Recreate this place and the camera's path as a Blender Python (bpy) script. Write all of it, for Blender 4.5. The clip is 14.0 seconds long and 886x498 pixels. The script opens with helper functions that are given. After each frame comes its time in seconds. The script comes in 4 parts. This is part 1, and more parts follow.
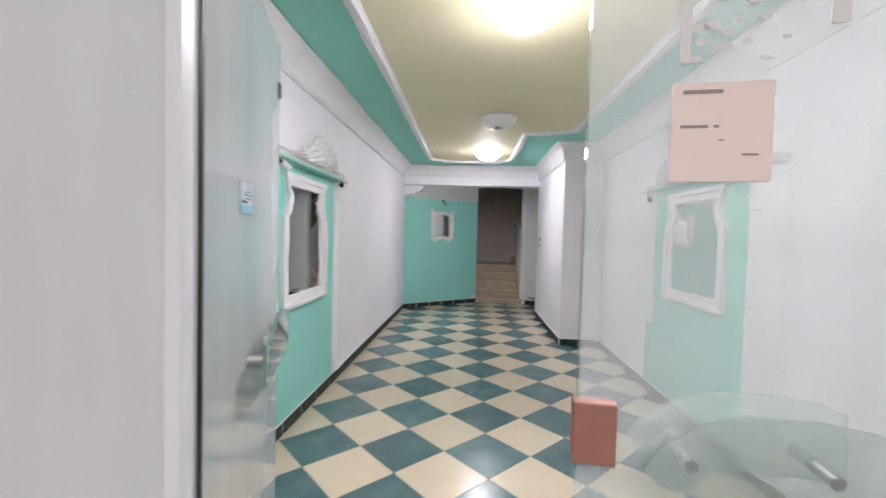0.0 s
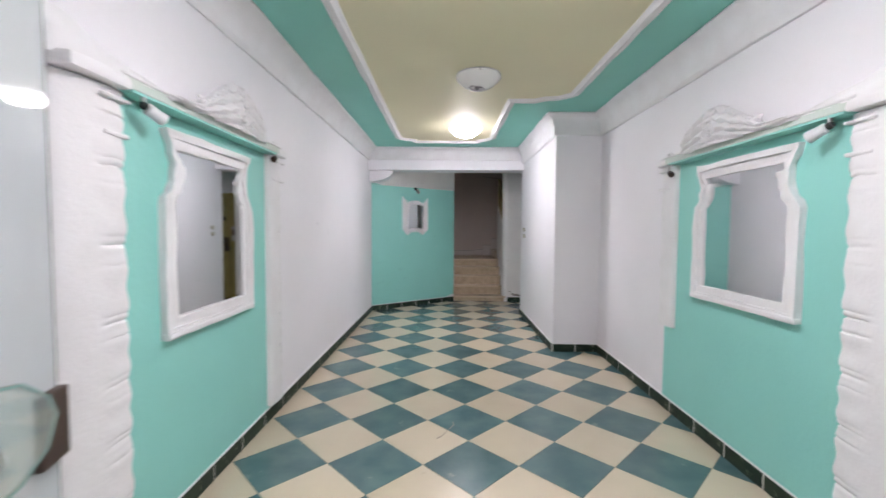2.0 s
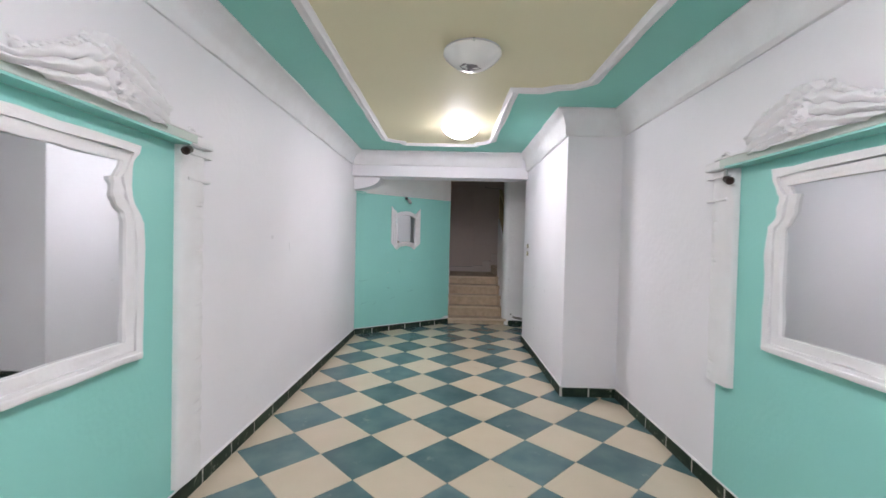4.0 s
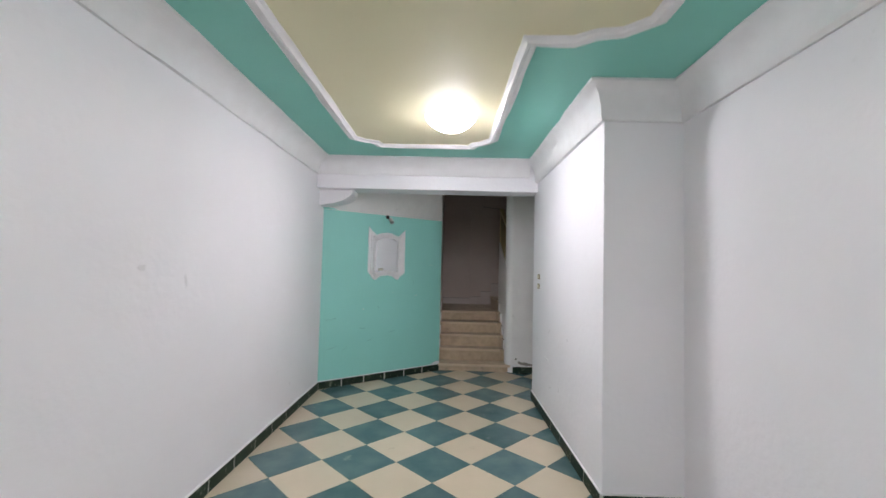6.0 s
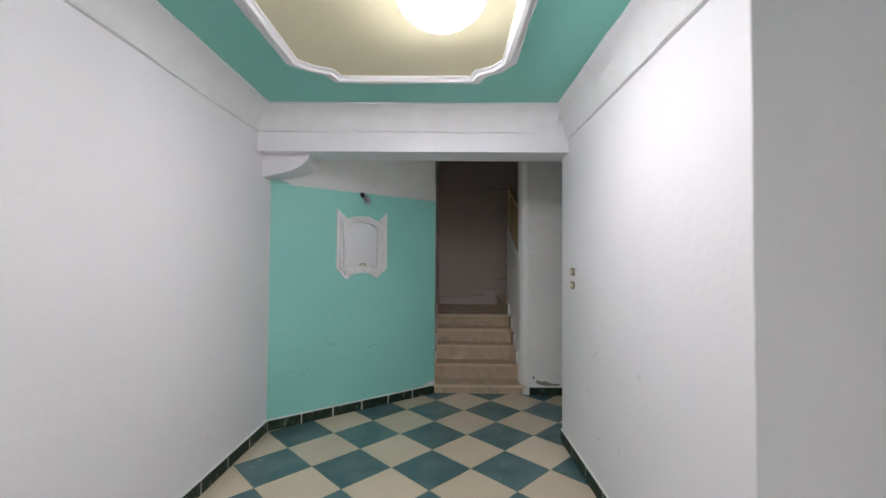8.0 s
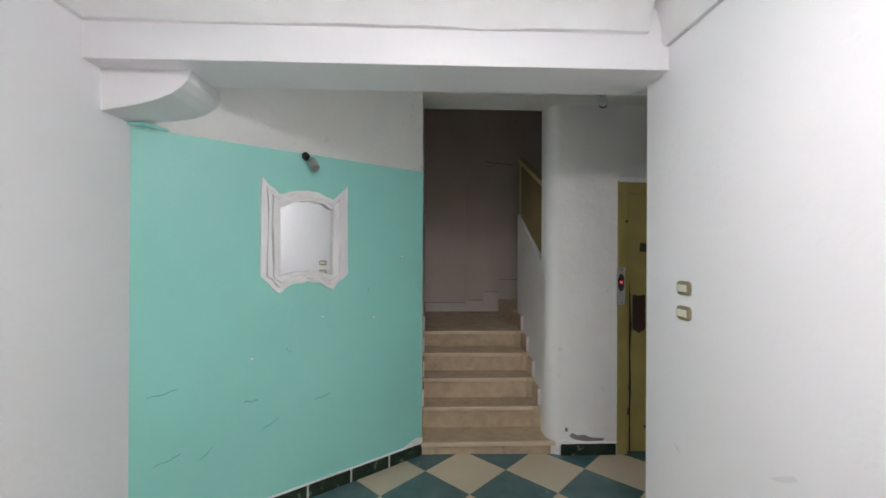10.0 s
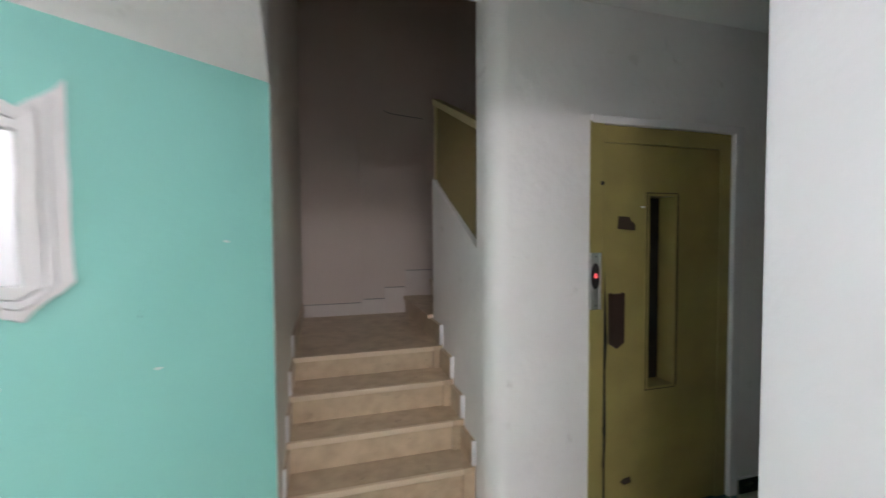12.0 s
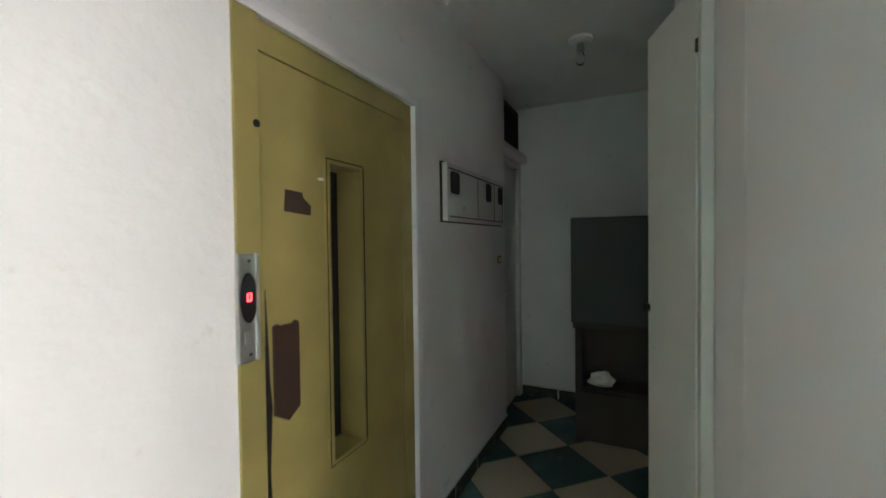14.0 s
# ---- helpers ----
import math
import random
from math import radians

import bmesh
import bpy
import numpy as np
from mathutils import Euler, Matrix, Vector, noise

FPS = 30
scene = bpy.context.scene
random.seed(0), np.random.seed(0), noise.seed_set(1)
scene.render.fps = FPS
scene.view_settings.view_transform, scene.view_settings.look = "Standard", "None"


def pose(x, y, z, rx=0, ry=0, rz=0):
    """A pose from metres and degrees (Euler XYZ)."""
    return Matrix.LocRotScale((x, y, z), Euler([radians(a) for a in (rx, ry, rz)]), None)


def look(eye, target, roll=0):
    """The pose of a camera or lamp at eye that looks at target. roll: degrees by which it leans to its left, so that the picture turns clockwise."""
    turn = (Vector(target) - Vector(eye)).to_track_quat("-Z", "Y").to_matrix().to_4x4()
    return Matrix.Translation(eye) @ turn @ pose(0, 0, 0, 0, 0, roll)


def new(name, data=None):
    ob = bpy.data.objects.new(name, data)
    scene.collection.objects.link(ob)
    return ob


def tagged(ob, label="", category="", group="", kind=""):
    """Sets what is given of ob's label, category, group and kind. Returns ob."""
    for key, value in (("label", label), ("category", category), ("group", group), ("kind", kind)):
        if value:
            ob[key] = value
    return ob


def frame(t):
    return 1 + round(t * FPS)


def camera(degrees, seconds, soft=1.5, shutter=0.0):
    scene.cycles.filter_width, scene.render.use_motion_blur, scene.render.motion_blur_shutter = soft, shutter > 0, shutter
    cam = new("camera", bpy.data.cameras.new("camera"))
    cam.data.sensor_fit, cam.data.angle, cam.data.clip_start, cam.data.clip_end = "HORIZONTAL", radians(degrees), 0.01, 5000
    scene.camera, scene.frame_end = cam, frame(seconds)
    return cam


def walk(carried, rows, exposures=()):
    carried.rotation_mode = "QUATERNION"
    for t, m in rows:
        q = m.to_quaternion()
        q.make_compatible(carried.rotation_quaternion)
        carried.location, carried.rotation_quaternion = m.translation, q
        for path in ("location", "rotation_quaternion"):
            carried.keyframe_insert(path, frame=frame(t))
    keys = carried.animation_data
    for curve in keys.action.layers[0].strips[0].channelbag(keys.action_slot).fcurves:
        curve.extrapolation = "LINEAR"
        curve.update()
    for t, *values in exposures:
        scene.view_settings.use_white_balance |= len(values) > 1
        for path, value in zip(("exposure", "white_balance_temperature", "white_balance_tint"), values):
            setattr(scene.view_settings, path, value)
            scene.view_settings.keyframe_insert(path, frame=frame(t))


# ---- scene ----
cam = camera(94.6, 14.0, shutter=0.5)
PATH = [
    (0, (0.06, -0.005, 1.431), (-0.079, 1.989, 1.363), 1.5),
    (0.5, (-0.028, 0.257, 1.449), (0.002, 2.257, 1.429), -0.2),
    (1, (-0.042, 0.486, 1.42), (-0.054, 2.484, 1.352), -0.0),
    (1.5, (0.043, 0.715, 1.416), (-0.08, 2.71, 1.344), 0.3),
    (2, (0.055, 0.869, 1.39), (0.031, 2.866, 1.295), 0.4),
    (2.2, (0.035, 0.957, 1.393), (0.124, 2.953, 1.314), 0.7),
    (4.3, (0.194, 1.822, 1.469), (0.151, 3.822, 1.449), 1.4),
    (4.5, (0.172, 1.943, 1.494), (0.156, 3.942, 1.548), 0.7),
    (5, (0.185, 2.241, 1.512), (0.238, 4.237, 1.619), 0.0),
    (5.5, (0.29, 2.551, 1.515), (0.192, 4.545, 1.637), 1.5),
    (6, (0.275, 2.902, 1.483), (0.247, 4.9, 1.569), 1.4),
    (6.5, (0.236, 3.269, 1.52), (0.275, 5.269, 1.555), -0.3),
    (7, (0.331, 3.631, 1.514), (0.266, 5.629, 1.58), -0.2),
    (7.5, (0.376, 3.909, 1.493), (0.286, 5.905, 1.581), 0.3),
    (7.7, (0.342, 4.029, 1.474), (0.286, 6.027, 1.543), 0.3),
    (9.8, (0.225, 5.618, 1.555), (0.275, 7.618, 1.579), 0.7),
    (10, (0.211, 5.731, 1.551), (0.284, 7.729, 1.554), 0.3),
    (10.5, (0.258, 6.048, 1.54), (0.253, 8.048, 1.589), 0.2),
    (11, (0.309, 6.366, 1.524), (0.244, 8.365, 1.528), 0.9),
    (11.5, (0.275, 6.709, 1.541), (0.47, 8.699, 1.513), 0.8),
    (12, (0.38, 7.029, 1.523), (0.932, 8.95, 1.45), -0.3),
    (12.5, (0.514, 7.311, 1.497), (1.469, 9.067, 1.443), 2.4),
    (13, (0.604, 7.584, 1.496), (2.093, 8.918, 1.433), -0.2),
    (13.5, (0.722, 7.743, 1.437), (2.505, 8.64, 1.307), 0.8),
    (14, (0.939, 7.86, 1.452), (2.74, 8.727, 1.41), -0.7),
]
EXPOSURES = [(0, -0.07, 6420, 12), (1, 0.04, 6420, 13), (1.5, 0.0, 6420, 14), (2, 0.0, 6420, 13), (5, 0.04, 6420, 12), (6.5, -0.12, 6450, 9), (7.5, -0.2, 6480, 9), (8.6, -0.24, 6540, 8), (9.3, -0.1, 6580, 8), (10, 0.2, 6620, 8), (10.5, 0.38, 6610, 8), (11, 0.56, 6580, 9), (12, 0.74, 6540, 9), (12.5, 1.02, 6560, 9), (13, 1.06, 6600, 8), (13.5, 1.12, 6640, 7), (14, 1.56, 6780, 7)]
walk(cam, [(t, look(eye, target, roll)) for t, eye, target, roll in PATH], EXPOSURES)


# ---- world, lamps and exposure are set here ----
LAMP = 128.0
world = bpy.data.worlds.new("daylight")
scene.world = world
world.use_nodes = True
sky = world.node_tree.nodes.new("ShaderNodeTexSky")
sky.sky_type, sky.sun_disc = "NISHITA", False
sky.dust_density, sky.air_density = 5.0, 0.8
sky.sun_elevation, sky.sun_rotation = radians(50), radians(160)
world.node_tree.links.new(sky.outputs[0], world.node_tree.nodes["Background"].inputs[0])
world.node_tree.nodes["Background"].inputs[1].default_value = 0.14


# ---- materials ----
def material(name, colour, rough=0.6, metal=0.0, second=None, scale=6.0, fine=90.0, bump=0.05, spec=0.5, amount=0.5, per_object=0.0, depth=0.002, stain=None, in_world=False):
    """A painted or solid surface: two colours mixed by coarse noise, fine grain in the relief, optional stains."""
    m = bpy.data.materials.new(name)
    m.use_nodes = True
    n, l = m.node_tree.nodes, m.node_tree.links
    b = n["Principled BSDF"]
    b.inputs["Roughness"].default_value, b.inputs["Metallic"].default_value = rough, metal
    b.inputs["Specular IOR Level"].default_value = spec
    co = n.new("ShaderNodeNewGeometry") if in_world else n.new("ShaderNodeTexCoord")
    place = co.outputs["Position" if in_world else "Object"]
    second = second or tuple(c * 0.9 for c in colour)
    big = n.new("ShaderNodeTexNoise")
    big.inputs["Scale"].default_value, big.inputs["Detail"].default_value = scale, 5
    l.new(place, big.inputs["Vector"])
    ramp = n.new("ShaderNodeMapRange")
    ramp.inputs["From Min"].default_value, ramp.inputs["From Max"].default_value = 0.35, 0.7
    ramp.inputs["To Max"].default_value = amount
    l.new(big.outputs["Fac"], ramp.inputs["Value"])
    mix = n.new("ShaderNodeMix")
    mix.data_type = "RGBA"
    mix.inputs["A"].default_value, mix.inputs["B"].default_value = (*colour, 1), (*second, 1)
    l.new(ramp.outputs["Result"], mix.inputs["Factor"])
    out = mix.outputs["Result"]
    if stain:
        st = n.new("ShaderNodeTexNoise")
        st.inputs["Scale"].default_value, st.inputs["Detail"].default_value, st.inputs["Roughness"].default_value = stain[1], 8, 0.7
        l.new(place, st.inputs["Vector"])
        sr = n.new("ShaderNodeMapRange")
        sr.inputs["From Min"].default_value, sr.inputs["From Max"].default_value, sr.inputs["To Max"].default_value = stain[2], stain[2] + 0.08, stain[3]
        l.new(st.outputs["Fac"], sr.inputs["Value"])
        mix2 = n.new("ShaderNodeMix")
        mix2.data_type = "RGBA"
        mix2.inputs["B"].default_value = (*stain[0], 1)
        l.new(out, mix2.inputs["A"])
        l.new(sr.outputs["Result"], mix2.inputs["Factor"])
        out = mix2.outputs["Result"]
    if per_object:
        info = n.new("ShaderNodeObjectInfo")
        hsv = n.new("ShaderNodeHueSaturation")
        vr = n.new("ShaderNodeMapRange")
        vr.inputs["To Min"].default_value, vr.inputs["To Max"].default_value = 1 - per_object, 1 + per_object
        l.new(info.outputs["Random"], vr.inputs["Value"])
        l.new(vr.outputs["Result"], hsv.inputs["Value"])
        l.new(out, hsv.inputs["Color"])
        out = hsv.outputs["Color"]
    l.new(out, b.inputs["Base Color"])
    grain = n.new("ShaderNodeTexNoise")
    grain.inputs["Scale"].default_value, grain.inputs["Detail"].default_value = fine, 4
    l.new(place, grain.inputs["Vector"])
    rr = n.new("ShaderNodeMapRange")
    rr.inputs["To Min"].default_value, rr.inputs["To Max"].default_value = max(0.02, rough - 0.08), min(1, rough + 0.08)
    l.new(big.outputs["Fac"], rr.inputs["Value"])
    l.new(rr.outputs["Result"], b.inputs["Roughness"])
    bp = n.new("ShaderNodeBump")
    bp.inputs["Strength"].default_value, bp.inputs["Distance"].default_value = bump, depth
    l.new(grain.outputs["Fac"], bp.inputs["Height"])
    l.new(bp.outputs["Normal"], b.inputs["Normal"])
    return m


WHITE = material("white_wall_paint", (0.86, 0.84, 0.87), 0.5, second=(0.80, 0.785, 0.81), scale=1.1, fine=24, bump=0.40, depth=0.006, amount=0.7, stain=((0.52, 0.50, 0.48), 3.6, 0.68, 0.35))
ROUGH = material("rough_whitewash", (0.87, 0.86, 0.85), 0.7, second=(0.78, 0.76, 0.76), scale=3.0, fine=13, bump=0.55, depth=0.012, stain=((0.46, 0.43, 0.41), 5.5, 0.63, 0.4))
PLASTER = material("white_plaster", (0.82, 0.81, 0.82), 0.55, second=(0.74, 0.72, 0.72), scale=7, fine=60, bump=0.4, depth=0.004)
# mint of the lintel fronts, with their shade greyed into the colour
PALE_MINT = material("shade_greyed_mint_paint", (0.60, 0.66, 0.61), 0.6, second=(0.50, 0.61, 0.55), scale=5, fine=35, bump=0.3, depth=0.005)
MINT = material("mint_wall_paint", (0.29, 0.66, 0.595), 0.5, second=(0.26, 0.61, 0.55), scale=1.6, fine=35, bump=0.3, depth=0.005, stain=((0.10, 0.30, 0.27), 5.0, 0.72, 0.5))
MINT_CEIL = material("mint_ceiling_paint", (0.24, 0.62, 0.53), 0.55, second=(0.21, 0.56, 0.48), scale=1.4, fine=30, bump=0.25, depth=0.005)
CREAM = material("cream_ceiling_paint", (0.80, 0.745, 0.515), 0.6, second=(0.75, 0.69, 0.47), scale=1.2, fine=30, bump=0.2, depth=0.005)
TILE_TEAL = material("teal_floor_tile", (0.060, 0.125, 0.132), 0.22, second=(0.105, 0.178, 0.180), scale=4.5, fine=60, bump=0.05, amount=1.0, per_object=0.12, stain=((0.33, 0.38, 0.37), 5.0, 0.62, 0.42), in_world=True)
TILE_CREAM = material("cream_floor_tile", (0.56, 0.49, 0.37), 0.22, second=(0.50, 0.43, 0.32), scale=4.0, fine=60, bump=0.05, per_object=0.06, stain=((0.33, 0.29, 0.23), 5.0, 0.64, 0.4), in_world=True)
GROUT = material("floor_grout", (0.30, 0.27, 0.22), 0.9, fine=200, bump=0.3)
MARBLE = material("dark_green_marble", (0.012, 0.026, 0.018), 0.48, spec=0.15, second=(0.040, 0.058, 0.038), scale=9, amount=0.8, per_object=0.2, stain=((0.34, 0.37, 0.28), 16.0, 0.585, 0.55), bump=0.03, in_world=True)
JOINT = material("white_joint_filler", (0.58, 0.56, 0.51), 0.8, fine=150, bump=0.3)
STEP = material("beige_stair_marble", (0.56, 0.44, 0.305), 0.38, second=(0.43, 0.325, 0.22), scale=11, amount=1.0, per_object=0.10, stain=((0.20, 0.15, 0.11), 7.0, 0.60, 0.5), bump=0.12)
NOSE = material("pale_step_nosing", (0.66, 0.54, 0.40), 0.35, second=(0.56, 0.44, 0.31), scale=9)
STAIRWALL = material("dusky_stair_paint", (0.68, 0.58, 0.53), 0.7, second=(0.60, 0.50, 0.46), scale=1.6, fine=40, bump=0.4, depth=0.006, stain=((0.36, 0.31, 0.29), 3.4, 0.68, 0.35))
STAIRSIDE = material("greyish_beige_wall_paint", (0.74, 0.70, 0.63), 0.7, second=(0.66, 0.62, 0.56), scale=1.8, fine=30, bump=0.5, depth=0.006, stain=((0.40, 0.37, 0.33), 3.8, 0.66, 0.4))
LIFT = material("olive_yellow_enamel", (0.36, 0.30, 0.105), 0.38, second=(0.27, 0.225, 0.08), scale=4, fine=50, bump=0.15, depth=0.003, amount=0.8, stain=((0.10, 0.085, 0.04), 6.0, 0.69, 0.55))
RAIL = material("ochre_rail_paint", (0.58, 0.49, 0.26), 0.45, second=(0.48, 0.40, 0.20), scale=5)
MESH = material("ochre_perforated_sheet", (0.26, 0.205, 0.085), 0.5, second=(0.19, 0.15, 0.06), scale=30, fine=220, bump=0.8, depth=0.004)
DARK = material("black_rubber", (0.012, 0.012, 0.013), 0.5)
BROWN = material("dark_brown_plastic", (0.045, 0.024, 0.018), 0.4, second=(0.03, 0.016, 0.012))
RUST = material("red_brown_lock_paint", (0.36, 0.17, 0.13), 0.5, second=(0.29, 0.13, 0.10), scale=20)
STEEL = material("brushed_steel", (0.55, 0.55, 0.54), 0.35, metal=0.9, second=(0.45, 0.45, 0.44), scale=25)
ALU = material("white_aluminium", (0.74, 0.75, 0.77), 0.35, second=(0.70, 0.71, 0.73), scale=3)
BRASS = material("aged_brass", (0.33, 0.28, 0.18), 0.45, metal=0.3, scale=20)
IVORY = material("ivory_plastic", (0.72, 0.68, 0.56), 0.4)
PANELWHITE = material("off_white_metal", (0.70, 0.69, 0.66), 0.45, second=(0.62, 0.61, 0.58), scale=5, stain=((0.2, 0.19, 0.16), 8, 0.68, 0.5))
GREY = material("dark_grey_metal", (0.048, 0.052, 0.055), 0.55, second=(0.036, 0.04, 0.042), scale=4)
WOOD = material("dark_brown_wood", (0.05, 0.032, 0.022), 0.6, second=(0.035, 0.022, 0.016), scale=9)
PAPER = material("white_paper", (0.80, 0.79, 0.76), 0.8)
PEACH = material("peach_paper", (0.90, 0.77, 0.71), 0.8, second=(0.85, 0.71, 0.64), scale=5, stain=((0.5, 0.36, 0.32), 14, 0.68, 0.5))
INK = material("grey_print", (0.34, 0.28, 0.28), 0.8)
BLUE = material("blue_sticker", (0.20, 0.42, 0.60), 0.5, second=(0.45, 0.62, 0.74), scale=40, amount=1.0)
BLUE_PALE = material("pale_blue_print", (0.50, 0.60, 0.68), 0.5, second=(0.62, 0.68, 0.72), scale=40, amount=1.0)
CEMENT = material("bare_cement", (0.27, 0.25, 0.23), 0.9, second=(0.15, 0.14, 0.13), scale=12)
PAVING = material("grey_pavement", (0.28, 0.27, 0.25), 0.8, second=(0.22, 0.21, 0.20), scale=3)


def clear_glass(name, tint=(0.93, 0.98, 0.96), rough=0.0):
    m = bpy.data.materials.new(name)
    m.use_nodes = True
    b = m.node_tree.nodes["Principled BSDF"]
    b.inputs["Base Color"].default_value = (*tint, 1)
    b.inputs["Roughness"].default_value, b.inputs["Transmission Weight"].default_value, b.inputs["IOR"].default_value = rough, 1.0, 1.5
    return m


GLASS = clear_glass("clear_glass")
EDGE = material("green_glass_edge", (0.15, 0.25, 0.23), 0.15)
GREEN_GLASS = clear_glass("green_edge_glass", (0.80, 0.90, 0.87))


def veil_glass(name, milk, colour=(0.72, 0.755, 0.765)):
    """Glass with a milky film, as frosting or as painted reflections: part of it scatters, the rest lets the view
    through.
    """
    m = clear_glass(name)
    n, l = m.node_tree.nodes, m.node_tree.links
    film = n.new("ShaderNodeBsdfPrincipled")
    film.inputs["Base Color"].default_value, film.inputs["Roughness"].default_value = (*colour, 1), 0.03
    noise_tex = n.new("ShaderNodeTexNoise")
    noise_tex.inputs["Scale"].default_value, noise_tex.inputs["Detail"].default_value = 3.0, 6
    rng = n.new("ShaderNodeMapRange")
    rng.inputs["To Min"].default_value, rng.inputs["To Max"].default_value = max(0, milk - 0.12), min(1, milk + 0.12)
    l.new(noise_tex.outputs["Fac"], rng.inputs["Value"])
    mix = n.new("ShaderNodeMixShader")
    l.new(rng.outputs["Result"], mix.inputs["Fac"])
    l.new(n["Principled BSDF"].outputs[0], mix.inputs[1])
    l.new(film.outputs[0], mix.inputs[2])
    l.new(mix.outputs[0], n["Material Output"].inputs["Surface"])
    return m


FROST = veil_glass("frosted_glass", 0.80)
# grey milk stands in for reflections and the white wall behind the leaf
HAZE_LEAF = veil_glass("painted_haze_leaf_glass", 0.64, (0.50, 0.53, 0.54))
# clear glass; the milky share paints in the street's whitish reflection
HAZE_GLASS = veil_glass("painted_haze_glass", 0.25)
BLADE_GLASS = veil_glass("handle_glass", 0.22, (0.62, 0.74, 0.70))
SKIRT = material("pale_skirting_marble", (0.72, 0.65, 0.61), 0.4, second=(0.62, 0.55, 0.51), scale=6)
MIRROR = bpy.data.materials.new("mirror_silver")
MIRROR.use_nodes = True
_b = MIRROR.node_tree.nodes["Principled BSDF"]
_b.inputs["Base Color"].default_value, _b.inputs["Metallic"].default_value, _b.inputs["Roughness"].default_value = (0.80, 0.81, 0.82, 1), 1.0, 0.03


def glow(name, colour, strength):
    m = bpy.data.materials.new(name)
    m.use_nodes = True
    b = m.node_tree.nodes["Principled BSDF"]
    b.inputs["Base Color"].default_value = (0.8, 0.8, 0.78, 1)
    b.inputs["Emission Color"].default_value, b.inputs["Emission Strength"].default_value = (*colour, 1), strength
    return m


def lit_bowl(name, strength):
    """Opal glass lit by a bulb: brightest at the bottom of the bowl, dim at the thick rim by the ceiling."""
    m = glow(name, (1.0, 0.95, 1.01), strength)
    n, l = m.node_tree.nodes, m.node_tree.links
    co, axis, fall = n.new("ShaderNodeTexCoord"), n.new("ShaderNodeSeparateXYZ"), n.new("ShaderNodeMapRange")
    fall.interpolation_type = "SMOOTHSTEP"
    fall.inputs["From Min"].default_value, fall.inputs["From Max"].default_value = -0.030, -0.105
    fall.inputs["To Min"].default_value, fall.inputs["To Max"].default_value = strength * 0.10, strength * 1.22
    l.new(co.outputs["Object"], axis.inputs[0])
    l.new(axis.outputs["Z"], fall.inputs["Value"])
    l.new(fall.outputs["Result"], n["Principled BSDF"].inputs["Emission Strength"])
    return m


LIT = lit_bowl("lit_opal_glass", LAMP * 0.86)
LIT_FAR = lit_bowl("lit_opal_glass_far", LAMP * 0.70)
DUST = material("grey_dust", (0.20, 0.18, 0.19), 0.9, second=(0.34, 0.31, 0.33), scale=30, amount=1.0)
OPAL = material("opal_lamp_glass", (0.80, 0.80, 0.78), 0.15, second=(0.74, 0.74, 0.71), scale=6)
RED = glow("red_digit_light", (1.0, 0.02, 0.03), 1.4)


# ---- mesh helpers ----
def box(bm, x0, x1, y0, y1, z0, z1, bevel=0.0):
    made = bmesh.ops.create_cube(bm, size=1.0)["verts"]
    for v in made:
        v.co = Vector(((x0 + x1) / 2 + v.co.x * (x1 - x0), (y0 + y1) / 2 + v.co.y * (y1 - y0), (z0 + z1) / 2 + v.co.z * (z1 - z0)))
    if bevel:
        edges = list({e for v in made for e in v.link_edges})
        bmesh.ops.bevel(bm, geom=edges, offset=bevel, segments=2, affect="EDGES", profile=0.6)
    return bm


def solid(x0, x1, y0, y1, z0, z1, bevel=0.0):
    return box(bmesh.new(), x0, x1, y0, y1, z0, z1, bevel)


def prism(points, m=None, low=0.0, high=1.0, bevel=0.0):
    """A solid over a flat outline (x, y), from low to high along its own z, moved by m."""
    bm = bmesh.new()
    a = [bm.verts.new((x, y, low)) for x, y in points]
    b = [bm.verts.new((x, y, high)) for x, y in points]
    n = len(points)
    bm.faces.new(a[::-1]), bm.faces.new(b)
    for i in range(n):
        bm.faces.new((a[i], a[(i + 1) % n], b[(i + 1) % n], b[i]))
    bmesh.ops.recalc_face_normals(bm, faces=bm.faces)
    if bevel:
        bmesh.ops.bevel(bm, geom=list(bm.edges), offset=bevel, segments=2, affect="EDGES", profile=0.6)
    if m:
        bm.transform(m)
    return bm


def ring(outer, inner, m, low, high):
    """A flat frame between two outlines with the same count of points."""
    bm = bmesh.new()
    n = len(outer)
    rows = [[bm.verts.new((x, y, z)) for x, y in pts] for pts, z in ((outer, low), (outer, high), (inner, high), (inner, low))]
    for k in range(4):
        a, b = rows[k], rows[(k + 1) % 4]
        for i in range(n):
            bm.faces.new((a[i], a[(i + 1) % n], b[(i + 1) % n], b[i]))
    bmesh.ops.recalc_face_normals(bm, faces=bm.faces)
    bm.transform(m)
    return bm


def lathe(profile, centre, turn=None, seg=32):
    """A round body from (radius, z) pairs about the z axis."""
    bm = bmesh.new()
    rows = [[bm.verts.new((r * math.cos(2 * math.pi * i / seg), r * math.sin(2 * math.pi * i / seg), z)) for i in range(seg)] for r, z in profile]
    for a, b in zip(rows, rows[1:]):
        for i in range(seg):
            bm.faces.new((a[i], a[(i + 1) % seg], b[(i + 1) % seg], b[i]))
    bm.faces.new(rows[0][::-1]), bm.faces.new(rows[-1])
    bmesh.ops.recalc_face_normals(bm, faces=bm.faces)
    if turn:
        bm.transform(turn)
    bm.transform(Matrix.Translation(centre))
    return bm


